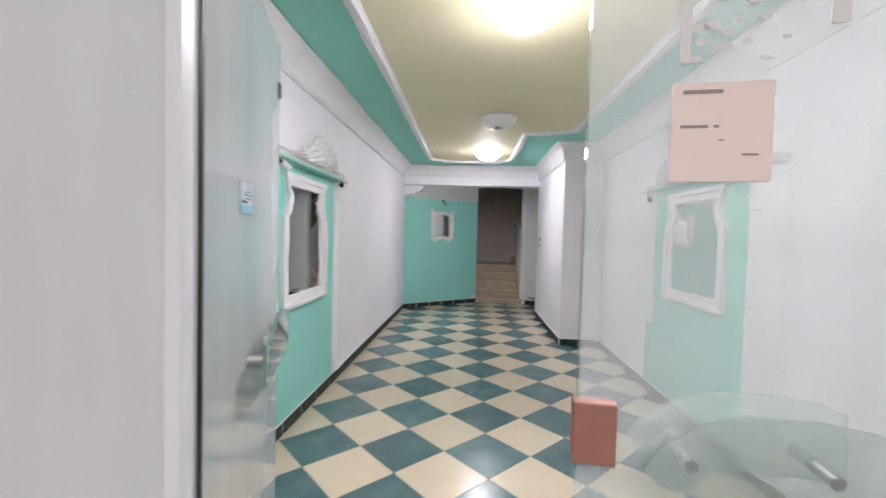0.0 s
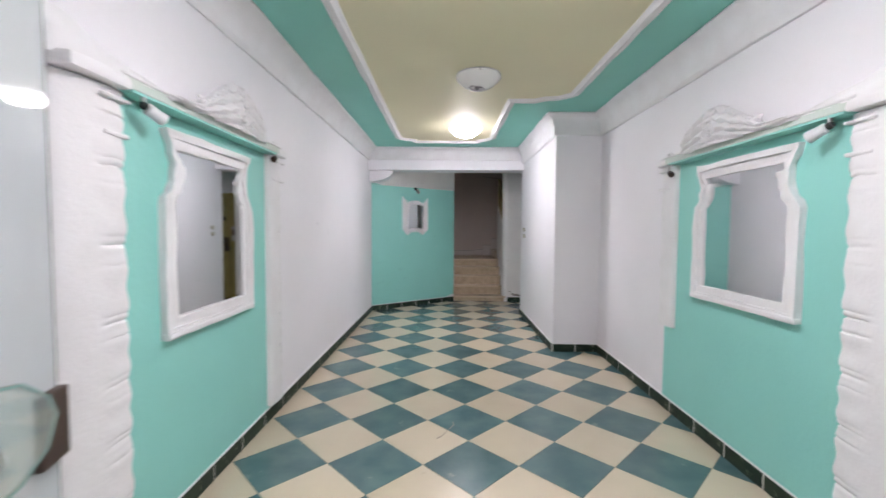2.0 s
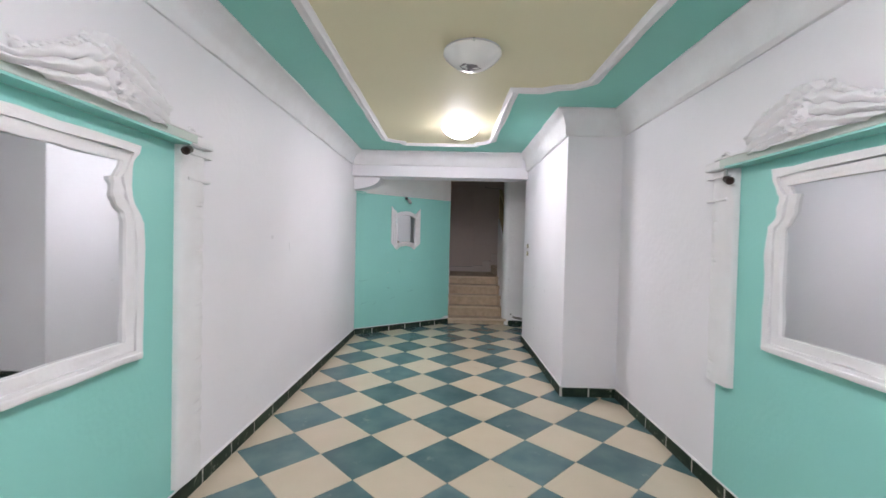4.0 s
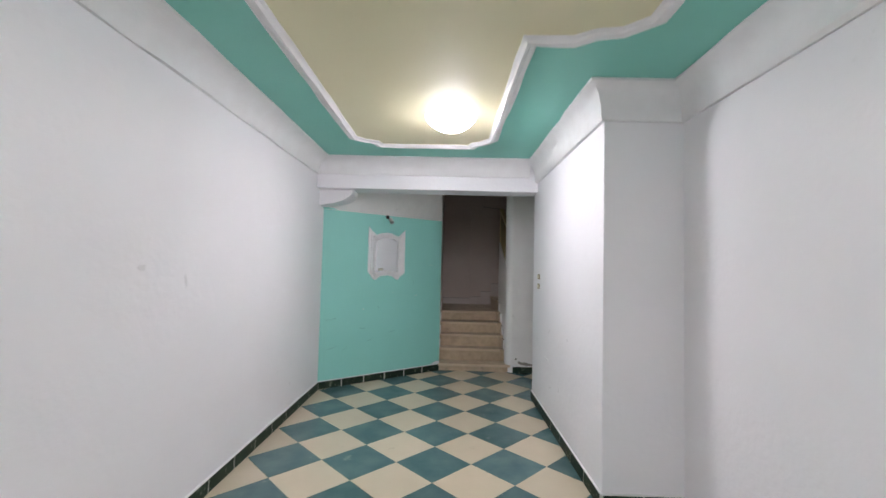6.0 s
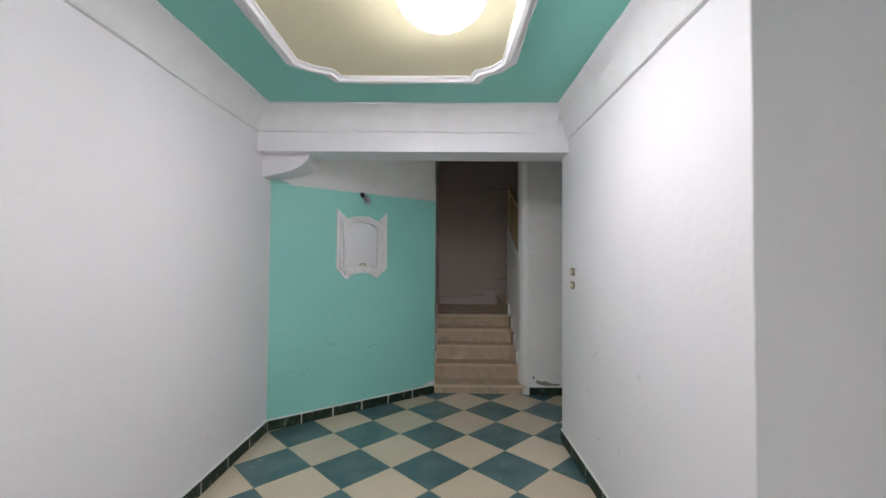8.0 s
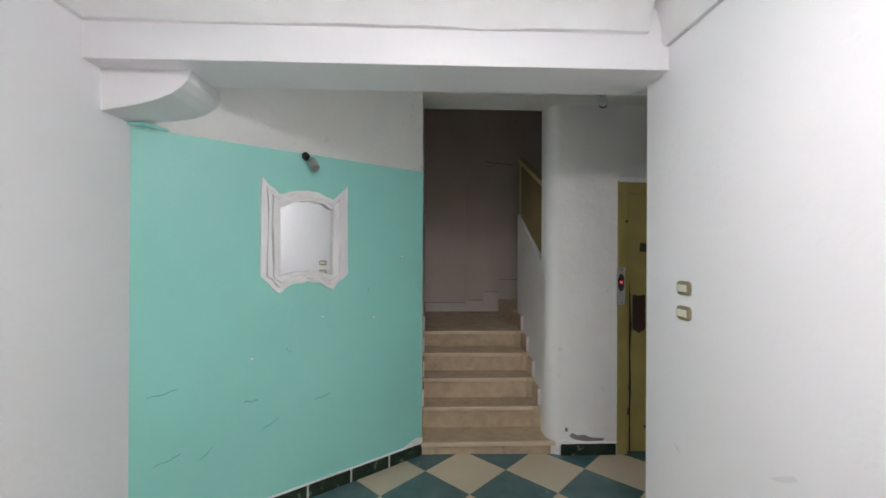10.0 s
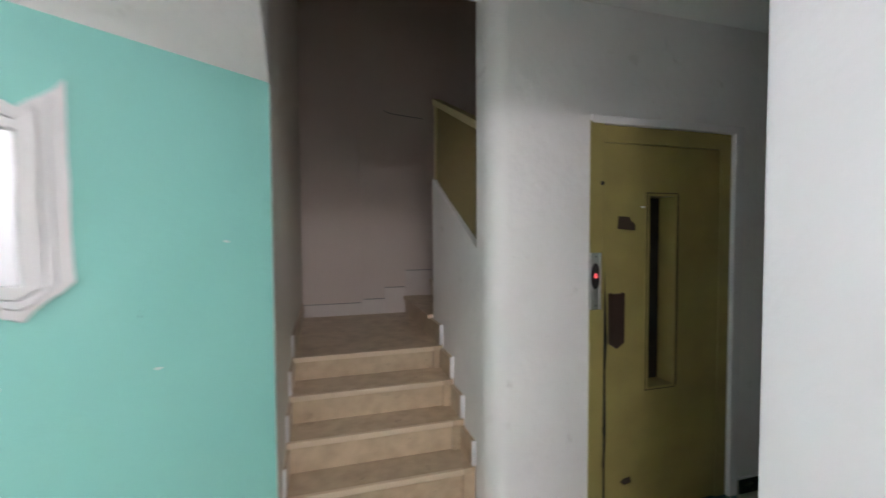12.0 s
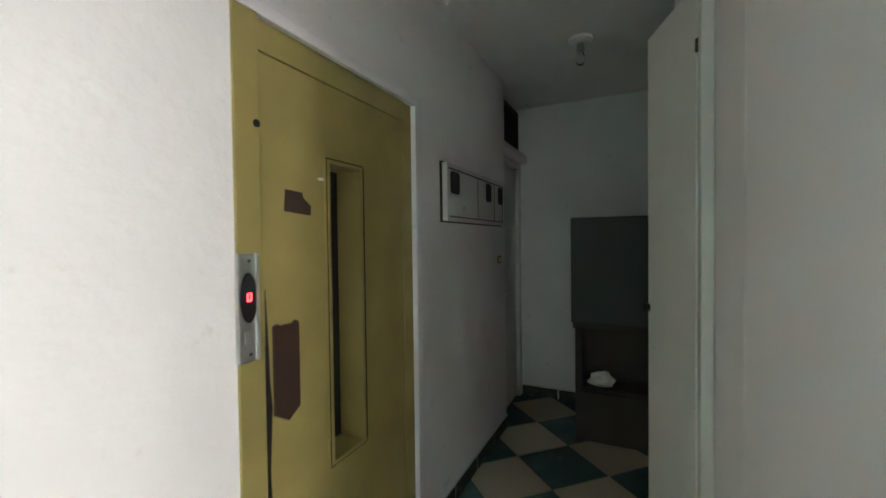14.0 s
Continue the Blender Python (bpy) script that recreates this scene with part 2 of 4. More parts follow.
def tube(points, radii, seg=8):
    """A tapering tube through points."""
    bm = bmesh.new()
    pts = [Vector(p) for p in points]
    rows = []
    for i, p in enumerate(pts):
        d = (pts[min(i + 1, len(pts) - 1)] - pts[max(i - 1, 0)]).normalized()
        side = d.cross(Vector((0, 0, 1)))
        side = side.normalized() if side.length > 0.01 else Vector((1, 0, 0))
        up = side.cross(d)
        r = radii[i] if isinstance(radii, (list, tuple)) else radii
        rows.append([bm.verts.new(p + (side * math.cos(2 * math.pi * k / seg) + up * math.sin(2 * math.pi * k / seg)) * r) for k in range(seg)])
    for a, b in zip(rows, rows[1:]):
        for i in range(seg):
            bm.faces.new((a[i], a[(i + 1) % seg], b[(i + 1) % seg], b[i]))
    bm.faces.new(rows[0][::-1]), bm.faces.new(rows[-1])
    bmesh.ops.recalc_face_normals(bm, faces=bm.faces)
    return bm


def sweep(path, profile, closed=False, wobble=0.0, step=0.12, clear=0.0):
    """A moulding: profile (offset to the right of the path, z) carried along a flat path with mitred corners."""
    pts = [Vector(p) for p in path]
    n = len(pts)
    corner = []
    for i in range(n):
        a = (pts[i] - pts[i - 1]).normalized() if (i or closed) else (pts[1] - pts[0]).normalized()
        b = (pts[(i + 1) % n] - pts[i]).normalized() if (i < n - 1 or closed) else a
        na, nb = Vector((a.y, -a.x)), Vector((b.y, -b.x))
        mid = (na + nb).normalized()
        corner.append(mid / max(0.3, mid.dot(na)))
    stations = []
    for i in range(n if closed else n - 1):
        j = (i + 1) % n
        k = max(1, int((pts[j] - pts[i]).length / step))
        ln = (pts[j] - pts[i]).length
        for s in range(k):
            if s and min(s, k - s) * ln / k < clear:
                continue
            stations.append((pts[i].lerp(pts[j], s / k), corner[i].lerp(corner[j], s / k) if s == 0 else Vector(((pts[j] - pts[i]).normalized().y, -(pts[j] - pts[i]).normalized().x))))
    if not closed:
        stations.append((pts[-1], corner[-1]))
    bm = bmesh.new()
    rows = []
    for c, (p, d) in enumerate(stations):
        row = []
        for k, (o, z) in enumerate(profile):
            w = 0.0 if k in (0, len(profile) - 1) else wobble * noise.noise(Vector((p.x * 3.1, p.y * 3.1, k * 1.7 + z)))
            row.append(bm.verts.new((p.x + d.x * (o + w), p.y + d.y * (o + w), z + w * 0.6)))
        rows.append(row)
    pairs = list(zip(rows, rows[1:])) + ([(rows[-1], rows[0])] if closed else [])
    m = len(profile)
    for a, b in pairs:
        for k in range(m):
            bm.faces.new((a[k], a[(k + 1) % m], b[(k + 1) % m], b[k]))
    if not closed:
        bm.faces.new(rows[0][::-1]), bm.faces.new(rows[-1])
    bmesh.ops.recalc_face_normals(bm, faces=bm.faces)
    return bm


def mesh_of(name, bm, mat, smooth=False):
    data = bpy.data.meshes.new(name)
    bm.to_mesh(data)
    bm.free()
    data.materials.append(mat)
    if smooth:
        for p in data.polygons:
            p.use_smooth = True
        data.set_sharp_from_angle(angle=radians(40))
    return data



def roughen(bm, amount, cuts=3, scale=14.0):
    """Makes trowelled plaster of a clean body: cuts its edges and moves the points a little."""
    bmesh.ops.subdivide_edges(bm, edges=list(bm.edges), cuts=cuts, use_grid_fill=True)
    for v in bm.verts:
        v.co += noise.noise_vector(v.co * scale) * amount
    return bm


def part(name, bm, mat, parent, label="", smooth=False):
    """One mesh under a thing or under a part; bm is in world coordinates."""
    at = Vector((0, 0, 0))
    up = parent
    while up:
        at += up.location
        up = up.parent
    bm.transform(Matrix.Translation(-at))
    ob = new(name, mesh_of(name, bm, mat, smooth))
    ob.parent = parent
    return tagged(ob, label)


def thing(name, at, label, category, group=""):
    ob = new(name)
    ob.location = at
    ob.empty_display_size = 0.1
    return tagged(ob, label, category, group)


def structure(name, bm, mat, label, category="", smooth=False):
    return tagged(new(name, mesh_of(name, bm, mat, smooth)), label, category or name.split("_")[0], "", "structure")


# ---- plan ----
L, R = -1.237, 1.777           # corridor walls
PX, PY = 1.265, 5.53          # face and front of the boxed-out wall
BY, BB = 7.49, 7.67          # beam front and back
CZ = 2.68                    # ceiling
NY = 8.80                    # wall with the stair and the lift
DY = 0.80                    # entrance
TA, TB = (L, 7.77), (0.17, 8.84)   # ends of the slanting mint wall
SX0, SX1, SB = 0.17, 1.14, 10.95   # stairwell sides and back

# ---- walls, floor, ceilings ----
structure("ground", solid(-30, 30, -40, 0.3, -0.25, -0.012), PAVING, "grey pavement outside the entrance", "ground")
structure("wall_left", solid(L - 0.16, L, -0.4, 7.78, -0.1, 2.9), WHITE, "white painted corridor wall with faint scuffs", "wall")
structure("wall_right", solid(R, R + 0.16, -0.4, PY + 0.1, -0.1, 2.9), WHITE, "white painted corridor wall", "wall")
structure("wall_boxed_out", solid(PX, R + 0.16, PY, BB, -0.1, 2.9, 0.006), WHITE, "boxed-out white painted wall with a sharp corner", "wall")
structure("beam", solid(L - 0.02, PX + 0.3, BY, 7.79, 2.345, 2.85, 0.004), WHITE, "white painted ceiling beam across the corridor end", "beam")
structure("wall_entrance_top", solid(L, R, DY - 0.06, DY + 0.06, 2.32, 2.9), WHITE, "white wall above the glass entrance", "wall")
ceil = structure("ceiling", solid(L - 0.2, R + 0.2, 0.5, BY + 0.1, CZ, CZ + 0.15), MINT_CEIL, "mint painted corridor ceiling border", "ceiling")
structure("ceiling_lobby", prism([(L - 0.2, BB - 0.1), (2.7, BB - 0.1), (2.7, 6.9), (5.2, 6.9), (5.2, 9.2), (1.22, 9.2), (1.22, 8.95), (SX0, 8.95), (SX0, 9.0), (L - 0.2, 9.0)], None, CZ - 0.02, CZ + 0.13), ROUGH, "white painted ceiling of the lift lobby", "ceiling")

slant = prism([TA, TB, (TB[0] - 0.05, TB[1] + 0.15), (TA[0] - 0.1, TA[1] + 0.12)], None, -0.1, 2.15)
structure("wall_slant", slant, MINT, "slanting mint painted wall with small scratches", "wall")
u = Vector((TB[0] - TA[0], TB[1] - TA[1], 0)).normalized()
bm = bmesh.new()
for co in ((L, 7.77, 2.14), (0.17, 8.84, 2.14), (0.17, 8.30, 2.60), (0.17, 8.24, 2.68), (-0.74, 7.56, 2.68), (L, 7.56, 2.36), (L, 7.56, 2.8), (0.17, 8.24, 2.8), (0.17, 8.95, 2.8), (L, 8.95, 2.8), (L, 8.0, 2.14), (0.17, 8.95, 2.14)):
    bm.verts.new(co)
bmesh.ops.convex_hull(bm, input=list(bm.verts))
structure("soffit", bm, ROUGH, "white sloping underside of the upper stair flight", "soffit")

structure("wall_stair_left", solid(SX0 - 0.14, SX0, 8.86, SB + 0.1, -0.1, 5.2), STAIRSIDE, "greyish beige stairwell side wall", "wall")
structure("wall_stair_back", solid(SX0 - 0.14, 3.0, SB, SB + 0.14, -0.1, 5.2), STAIRWALL, "dusky painted stairwell back wall", "wall")
structure("wall_stair_far", solid(2.62, 2.76, 8.95, SB, -0.1, 5.2), STAIRWALL, "dusky painted stairwell wall", "wall")
structure("wall_stair_upper", solid(SX0 - 0.14, 2.76, 8.80, 8.95, 2.84, 5.2), STAIRWALL, "dusky painted wall above the stair opening", "wall")
structure("ceiling_stair", solid(SX0 - 0.14, 2.76, 8.8, SB + 0.1, 5.2, 5.3), STAIRWALL, "dark stairwell ceiling", "ceiling")
pier = prism([(1.66, NY), (1.66, NY + 0.2), (1.125, NY + 0.2)] + [(1.215 - 0.09 * math.sin(a), NY + 0.12 - 0.12 * math.cos(a)) for a in np.linspace(math.pi / 2, 0, 9)], None, -0.1, CZ)
structure("wall_pier", pier, ROUGH, "rough whitewashed pier between stair and lift, chipped at the foot", "wall", True)
para = prism([(8.95, -0.1), (9.95, -0.1), (9.95, 1.93), (8.95, 1.40)], pose(0, 0, 0, 90, 0, 90), SX1, SX1 + 0.11)
structure("wall_parapet", para, ROUGH, "whitewashed sloping stair parapet", "wall")
structure("wall_above_lift", solid(1.66, 2.62, NY, NY + 0.16, 2.085, CZ), ROUGH, "rough whitewashed wall above the lift door", "wall")
structure("wall_meter", solid(2.62, 4.0, NY, NY + 0.16, -0.1, CZ), ROUGH, "rough whitewashed lobby wall", "wall")
structure("wall_lift_shaft", solid(1.66, 2.70, 9.3, 9.4, -0.1, CZ), DARK, "dark lift shaft wall", "wall")
structure("wall_recess", solid(4.0, 4.85, 8.93, 9.08, -0.1, CZ), ROUGH, "whitewashed recess wall at the lobby end", "wall")
structure("wall_lobby_end", solid(4.71, 4.85, 7.0, 8.93, -0.1, CZ), ROUGH, "whitewashed lobby end wall in shade", "wall")
structure("wall_lobby_south", solid(R + 0.16, 2.82, BB - 0.1, BB, -0.1, CZ), WHITE, "white painted lobby wall", "wall")
structure("wall_lobby_corner", solid(3.3, 5.1, 7.0, 7.12, -0.1, CZ), ROUGH, "whitewashed lobby side wall", "wall")
structure("wall_lobby_side", solid(2.82, 3.32, 7.0, 7.7, -0.1, CZ), ROUGH, "whitewashed wall end", "wall")

# cornice: a rough plaster cove
def cove(out, drop):
    return [(-0.005, CZ - drop), (0.018, CZ - drop), (0.03, CZ - drop + 0.016), (0.036, CZ - drop * 0.64), (out * 0.42, CZ - drop * 0.32), (out * 0.74, CZ - drop * 0.13), (out, CZ - 0.012), (out, CZ + 0.01), (-0.005, CZ + 0.01)]


structure("cornice_left", sweep([(L, DY), (L, BY), (PX - 0.1, BY)], cove(0.172, 0.180), False, 0.013, 0.07, 0.22), PLASTER, "broad rough white plaster cove cornice", "cornice", True)
structure("cornice_right", sweep([(PX, BY), (PX, PY), (R, PY), (R, DY)], cove(0.132, 0.232), False, 0.013, 0.07, 0.22), PLASTER, "deep rough white plaster cove cornice", "cornice", True)
tray = [(-0.615, 1.25), (-0.648, 6.66), (-0.56, 6.75), (-0.455, 6.80), (-0.425, 6.90), (0.475, 6.905), (0.505, 6.81), (0.60, 6.75), (0.662, 6.65), (0.675, 4.99), (0.90, 4.985), (1.00, 4.92), (1.12, 4.90), (1.235, 4.79), (1.25, 1.25), (1.1, 1.12), (-0.5, 1.12)]
bead = [(-0.045, CZ + 0.01), (-0.045, CZ - 0.012), (-0.03, CZ - 0.026), (-0.01, CZ - 0.02), (0.0, CZ - 0.034), (0.02, CZ - 0.034), (0.03, CZ - 0.016), (0.045, CZ - 0.01), (0.045, CZ + 0.01)]
structure("ceiling_moulding", sweep(tray, bead, True, 0.010, 0.05), PLASTER, "white plaster rope moulding round the ceiling panel", "moulding", True)
structure("ceiling_panel", prism(tray, None, CZ - 0.004, CZ + 0.02), CREAM, "pale cream painted ceiling panel", "ceiling")
corbel = prism([(L - 0.02, 2.345), (L - 0.02, 2.155), (L, 2.158), (L + 0.08, 2.172), (L + 0.16, 2.188), (L + 0.24, 2.212), (L + 0.30, 2.238), (L + 0.345, 2.268), (L + 0.375, 2.30), (L + 0.39, 2.345)], pose(0, 0, 0, 90, 0, 0), -7.90, -7.59)
structure("corbel", corbel, WHITE, "white rounded plaster corbel under the beam", "corbel")
# added plate that imitates the shaded bit of mint wall below the corbel
structure("corbel_base", prism([(L, 7.745), (L + 0.08, 7.75), (L + 0.13, 7.86), (L + 0.02, 7.785)], None, 2.143, 2.157), MINT, "added mint plate standing for the shaded wall under the corbel", "corbel")

# ---- stair ----
stair = thing("staircase", (0.65, 9.2, 0), "beige marble stair flight with pale worn nosings", "staircase")
treads = [(8.81, 0.10), (9.05, 0.275), (9.24, 0.450), (9.44, 0.615), (9.68, 0.765)]
for i, (y, z) in enumerate(treads):
    back = treads[i + 1][0] + 0.03 if i < 4 else SB
    x1 = 1.19 if i == 0 else SX1 - 0.07
    x0 = SX0 + 0.004 if i else SX0 - 0.005
    below = treads[i - 1][1] if i else 0.0
    part("riser", solid(x0, x1, y + 0.02, back if i < 4 else y + 0.3, below - 0.02 if i else -0.05, z - 0.028, 0.002), STEP, stair)
    part("tread", solid(x0, x1 if i == 0 else SX1 - 0.002, y - 0.004, back, z - 0.03, z, 0.004), STEP, stair)
    part("nosing", solid(x0, x1 - 0.003, y - 0.012, y + 0.012, z - 0.031, z + 0.001, 0.006), NOSE, stair, "pale worn marble nosing")
    if i:
        part("stringer", solid(SX1 - 0.07, SX1 - 0.002, y + 0.004, back, below - 0.02, z - 0.004, 0.002), STEP, stair)
        for xa, xb in ((SX1 - 0.022, SX1), (SX0, SX0 + 0.013)):
            part("skirting", solid(xa, xb, y + 0.012, back, z - 0.03, z + 0.135, 0.002), STEP, stair)
            part("skirting_end", solid(xa - 0.002, xb + 0.001, y - 0.002, y + 0.012, z + 0.005, z + 0.14, 0.003), PLASTER, stair, "white plaster end of the skirting")
for x0, z in ((1.10, 0.925), (1.36, 1.085), (1.62, 1.235), (1.88, 1.395), (2.14, 1.555), (2.40, 1.715)):
    part("tread", solid(x0, 2.62, 9.96, SB, z - 0.03, z, 0.004), STEP, stair)
    part("riser", solid(x0 + 0.02, 2.62, 9.97, SB, z - 0.16, z - 0.03), STEP, stair)
base = thing("stair_skirting", (0.6, SB, 0.75), "pale stepped marble skirting along the landing", "skirting")
for x0, x1, z0, z1 in ((SX0, 0.70, 0.765, 0.875), (0.70, 0.92, 0.765, 0.905), (0.92, 1.12, 0.765, 1.01), (1.12, 1.38, 0.925, 1.17)):
    part("slab", solid(x0 + 0.002, x1 - 0.002, SB - 0.014, SB, z0, z1, 0.002), SKIRT, base)
    # thin darker strip along the top edge of each slab
    part("joint", solid(x0 + 0.002, x1 - 0.002, SB - 0.012, SB, z1, z1 + 0.006), CEMENT, base, "thin dark line along the slab top")
part("wall_edge", solid(0.692, 0.722, SB - 0.016, SB, 0.90, 2.6, 0.003), STAIRWALL, base, "raised plaster edge running up the wall")
rail = thing("stair_railing", (SX1 + 0.05, 9.4, 1.5), "ochre painted steel railing with a sheet infill on the parapet", "railing")
def yz(points, x0, x1):
    return prism(points, pose(0, 0, 0, 90, 0, 90), x0, x1)
part("post", solid(SX1 + 0.01, SX1 + 0.05, 9.89, 9.935, 1.92, 2.48, 0.004), RAIL, rail)
part("post", solid(SX1 + 0.01, SX1 + 0.05, 8.99, 9.03, 1.42, 2.08, 0.004), RAIL, rail)
part("handrail", yz([(8.96, 2.03), (9.935, 2.46), (9.935, 2.505), (8.96, 2.075)], SX1, SX1 + 0.06), RAIL, rail)
part("infill_sheet", yz([(9.01, 1.44), (9.90, 1.91), (9.90, 2.46), (9.01, 2.06)], SX1 + 0.026, SX1 + 0.032), MESH, rail, "perforated ochre sheet")
for y in np.linspace(9.07, 9.86, 18):
    s = (y - 8.95) / 1.0
    part("baluster", solid(SX1 + 0.018, SX1 + 0.025, y - 0.004, y + 0.004, 1.43 + 0.48 * s, 2.04 + 0.44 * s), MESH, rail)


# ---- ceiling lamps ----
def ceiling_lamp(x, y, glass, label, r=0.20, dusty=False):
    lamp = thing("ceiling_lamp", (x, y, CZ), label, "ceiling lamp", "lamps along the corridor ceiling")
    part("base_ring", lathe([(0.075, CZ + 0.002), (0.085, CZ - 0.006), (0.085, CZ - 0.012), (0.07, CZ - 0.014)], (x, y, 0), None, 40), PLASTER, lamp, "", True)
    deep = 0.10 if dusty else 0.108
    big = (r * r + deep * deep) / (2 * deep)

    def low(q):
        return CZ - 0.032 - (math.sqrt(big * big - q * q) - (big - deep))
    part("pan", lathe([(0.05, CZ - 0.008), (r * 0.97, CZ - 0.009), (r * 0.985, CZ - 0.012), (r * 0.87, CZ - 0.0145)], (x, y, 0), None, 48), PLASTER, lamp, "white metal pan", True)
    dome = [(r * 0.895, CZ - 0.0150), (r * 0.95, CZ - 0.017), (r * 0.985, CZ - 0.021), (r, CZ - 0.027)] + [(q, low(q)) for q in [r * k for k in (0.995, 0.97, 0.93, 0.85, 0.75, 0.63, 0.5, 0.36, 0.2, 0.06)]]
    part("shade", lathe(dome, (x, y, 0), None, 48), glass, lamp, "", True)
    # on lit lamps the finial glows like the bowl, so it doesn't look dark
    part("finial", lathe([(0.010, low(0) + 0.001), (0.012, low(0) - 0.003), (0.005, low(0) - 0.007)], (x, y, 0), None, 16), STEEL if dusty else glass, lamp, "small finial", True)
    for k in range(3):
        a = radians(120 * k + 30)
        # clips of lit lamps are whitened to look as bright as the bowl
        part("clip", solid(x + r * math.cos(a) - 0.007, x + r * math.cos(a) + 0.007, y + r * math.sin(a) - 0.007, y + r * math.sin(a) + 0.007, CZ - 0.034, CZ - 0.014, 0.002), STEEL if dusty else PLASTER, lamp, "metal clip")
    if dusty:
        bm = bmesh.new()
        c = bm.verts.new((x - 0.015, y - 0.03, low(0.03) - 0.0012))
        edge = []
        for k in range(22):
            a = 2 * math.pi * k / 22
            q = 0.050 * (1 + 0.45 * noise.noise(Vector((math.cos(a) * 1.7, math.sin(a) * 1.7, 2.0))))
            px, py = -0.015 + 1.25 * q * math.cos(a), -0.03 + 0.8 * q * math.sin(a)
            edge.append(bm.verts.new((x + px, y + py, low(math.hypot(px, py)) - 0.0012)))
        for k in range(22):
            bm.faces.new((c, edge[k], edge[(k + 1) % 22]))
        part("dust_patch", bm, DUST, lamp, "grey dust at the bottom of the bowl")
    return lamp


ceiling_lamp(0.31, 2.25, LIT, "lit round opal glass ceiling lamp")
ceiling_lamp(0.298, 4.33, OPAL, "unlit round opal glass ceiling lamp with dust at the bottom", 0.188, True)
ceiling_lamp(0.267, 6.06, LIT_FAR, "lit round opal glass ceiling lamp")


def bare_bulb(x, y, label):
    z = CZ - 0.02
    ob = thing("bulb_holder", (x, y, z), label, "bulb holder")
    part("rose", lathe([(0.07, z), (0.07, z - 0.014), (0.035, z - 0.034)], (x, y, 0), None, 24), PLASTER, ob, "", True)
    part("socket", lathe([(0.022, z - 0.03), (0.024, z - 0.075), (0.02, z - 0.08)], (x, y, 0), None, 16), STEEL, ob, "metal socket", True)
    part("bulb", lathe([(0.014, z - 0.08), (0.028, z - 0.11), (0.03, z - 0.13), (0.02, z - 0.155), (0.005, z - 0.162)], (x, y, 0), None, 16), GLASS, ob, "unlit clear bulb", True)


bare_bulb(1.37, 8.41, "unlit bulb in a small ceiling holder by the stair")
bare_bulb(3.55, 8.18, "unlit bulb in a ceiling holder in the dark lobby")


# ---- plaster wall features with mirrors ----
def pilaster(side, y, width, z0, z1, soft, label):
    """A flat plaster strip: one half plain, the other cut into leaves, fading into the wall on its soft side."""
    face = L if side < 0 else R
    out = 1 if side < 0 else -1
    ob = thing("pilaster", (face, y, z0), label, "pilaster", "carved pilasters beside the mirrors")
    bm = bmesh.new()
    rows, n, steps = [], 24, int((z1 - z0) / 0.007)
    for k in range(steps + 1):
        z = z0 + (z1 - z0) * k / steps
        row = []
        for i in range(n + 1):
            a = math.pi * i / n
            f = (z / 0.262 + 0.3 + 0.12 * math.sin(z * 5.3 + y)) % 1.0
            slit = max(w * math.exp(-((f - c) / 0.020) ** 2) for c, w in ((0.12, 0.5), (0.36, 0.9), (0.46, 0.4)))
            slit *= 0.35 + 0.65 * abs(noise.noise(Vector((y * 3, z * 2.1, 0.5)))) * 2
            lobe = 0.5 + 0.5 * math.sin(2 * math.pi * f * 2 + 0.7)
            carved = min(1.0, max(0.0, (i / n - 0.46) * 8))
            power = 1.25 if (soft < 0) == (i < n / 2) else 0.32
            r = width / 2 * (1 + carved * (0.06 * lobe - 0.06 * slit - 0.03))
            deep = 0.046 + carved * (0.006 * lobe - 0.014 * slit)
            row.append(bm.verts.new((face + out * (deep * math.sin(a) ** power), y - r * math.cos(a), z + 0.006 * carved * noise.noise(Vector((y, z * 9, i * 0.3))))))
        rows.append(row)
    for a, b in zip(rows, rows[1:]):
        for i in range(n):
            bm.faces.new((a[i], a[i + 1], b[i + 1], b[i]))
    bm.faces.new(rows[0]), bm.faces.new(rows[-1][::-1])
    bmesh.ops.recalc_face_normals(bm, faces=bm.faces)
    part("shaft", bm, PLASTER, ob, "", True)
    x0, x1 = sorted((face, face + out * 0.051))
    part("neck_ring", roughen(solid(x0, x1, y + width * (0.10 if soft < 0 else -0.30), y + width * 0.53, z1 - 0.175, z1 - 0.157, 0.008), 0.004, 2), PLASTER, ob, "", True)
    x0, x1 = sorted((face, face + out * (0.092 if soft < 0 else 0.085)))
    part("capital", roughen(solid(x0, x1, y - width * 0.50, y + width * 0.42, z1 + 0.004, z1 + 0.056, 0.016), 0.004, 3), PLASTER, ob, "", True)
    x0, x1 = sorted((face, face + out * 0.058))
    part("collar", roughen(solid(x0, x1, y + width * (0.05 if soft < 0 else -0.40), y + width * 0.53, z1 - 0.040, z1 - 0.026, 0.006), 0.003, 2), PLASTER, ob, "", True)
    return ob


def outline(y0, y1, z0, z1, inset, up, edge):
    """The waisted outline of a mirror frame, shrunk by edge."""
    a, b, c, d = y0 + edge, y1 - edge, z0 + edge, z1 - edge
    waist = z0 + (z1 - z0) * 0.66
    left = [(a, c), (a, waist - 0.02), (a + 0.012, waist + 0.015), (a + inset * 0.5, waist + 0.04), (a + inset * 0.9, waist + 0.09), (a + inset, waist + 0.17), (a + inset * 0.8, d - 0.09), (a + inset * 0.35, d - 0.03), (a + inset * 0.25, d)]
    right = [(b - (y - a), z) for y, z in left]
    return left + right[::-1]


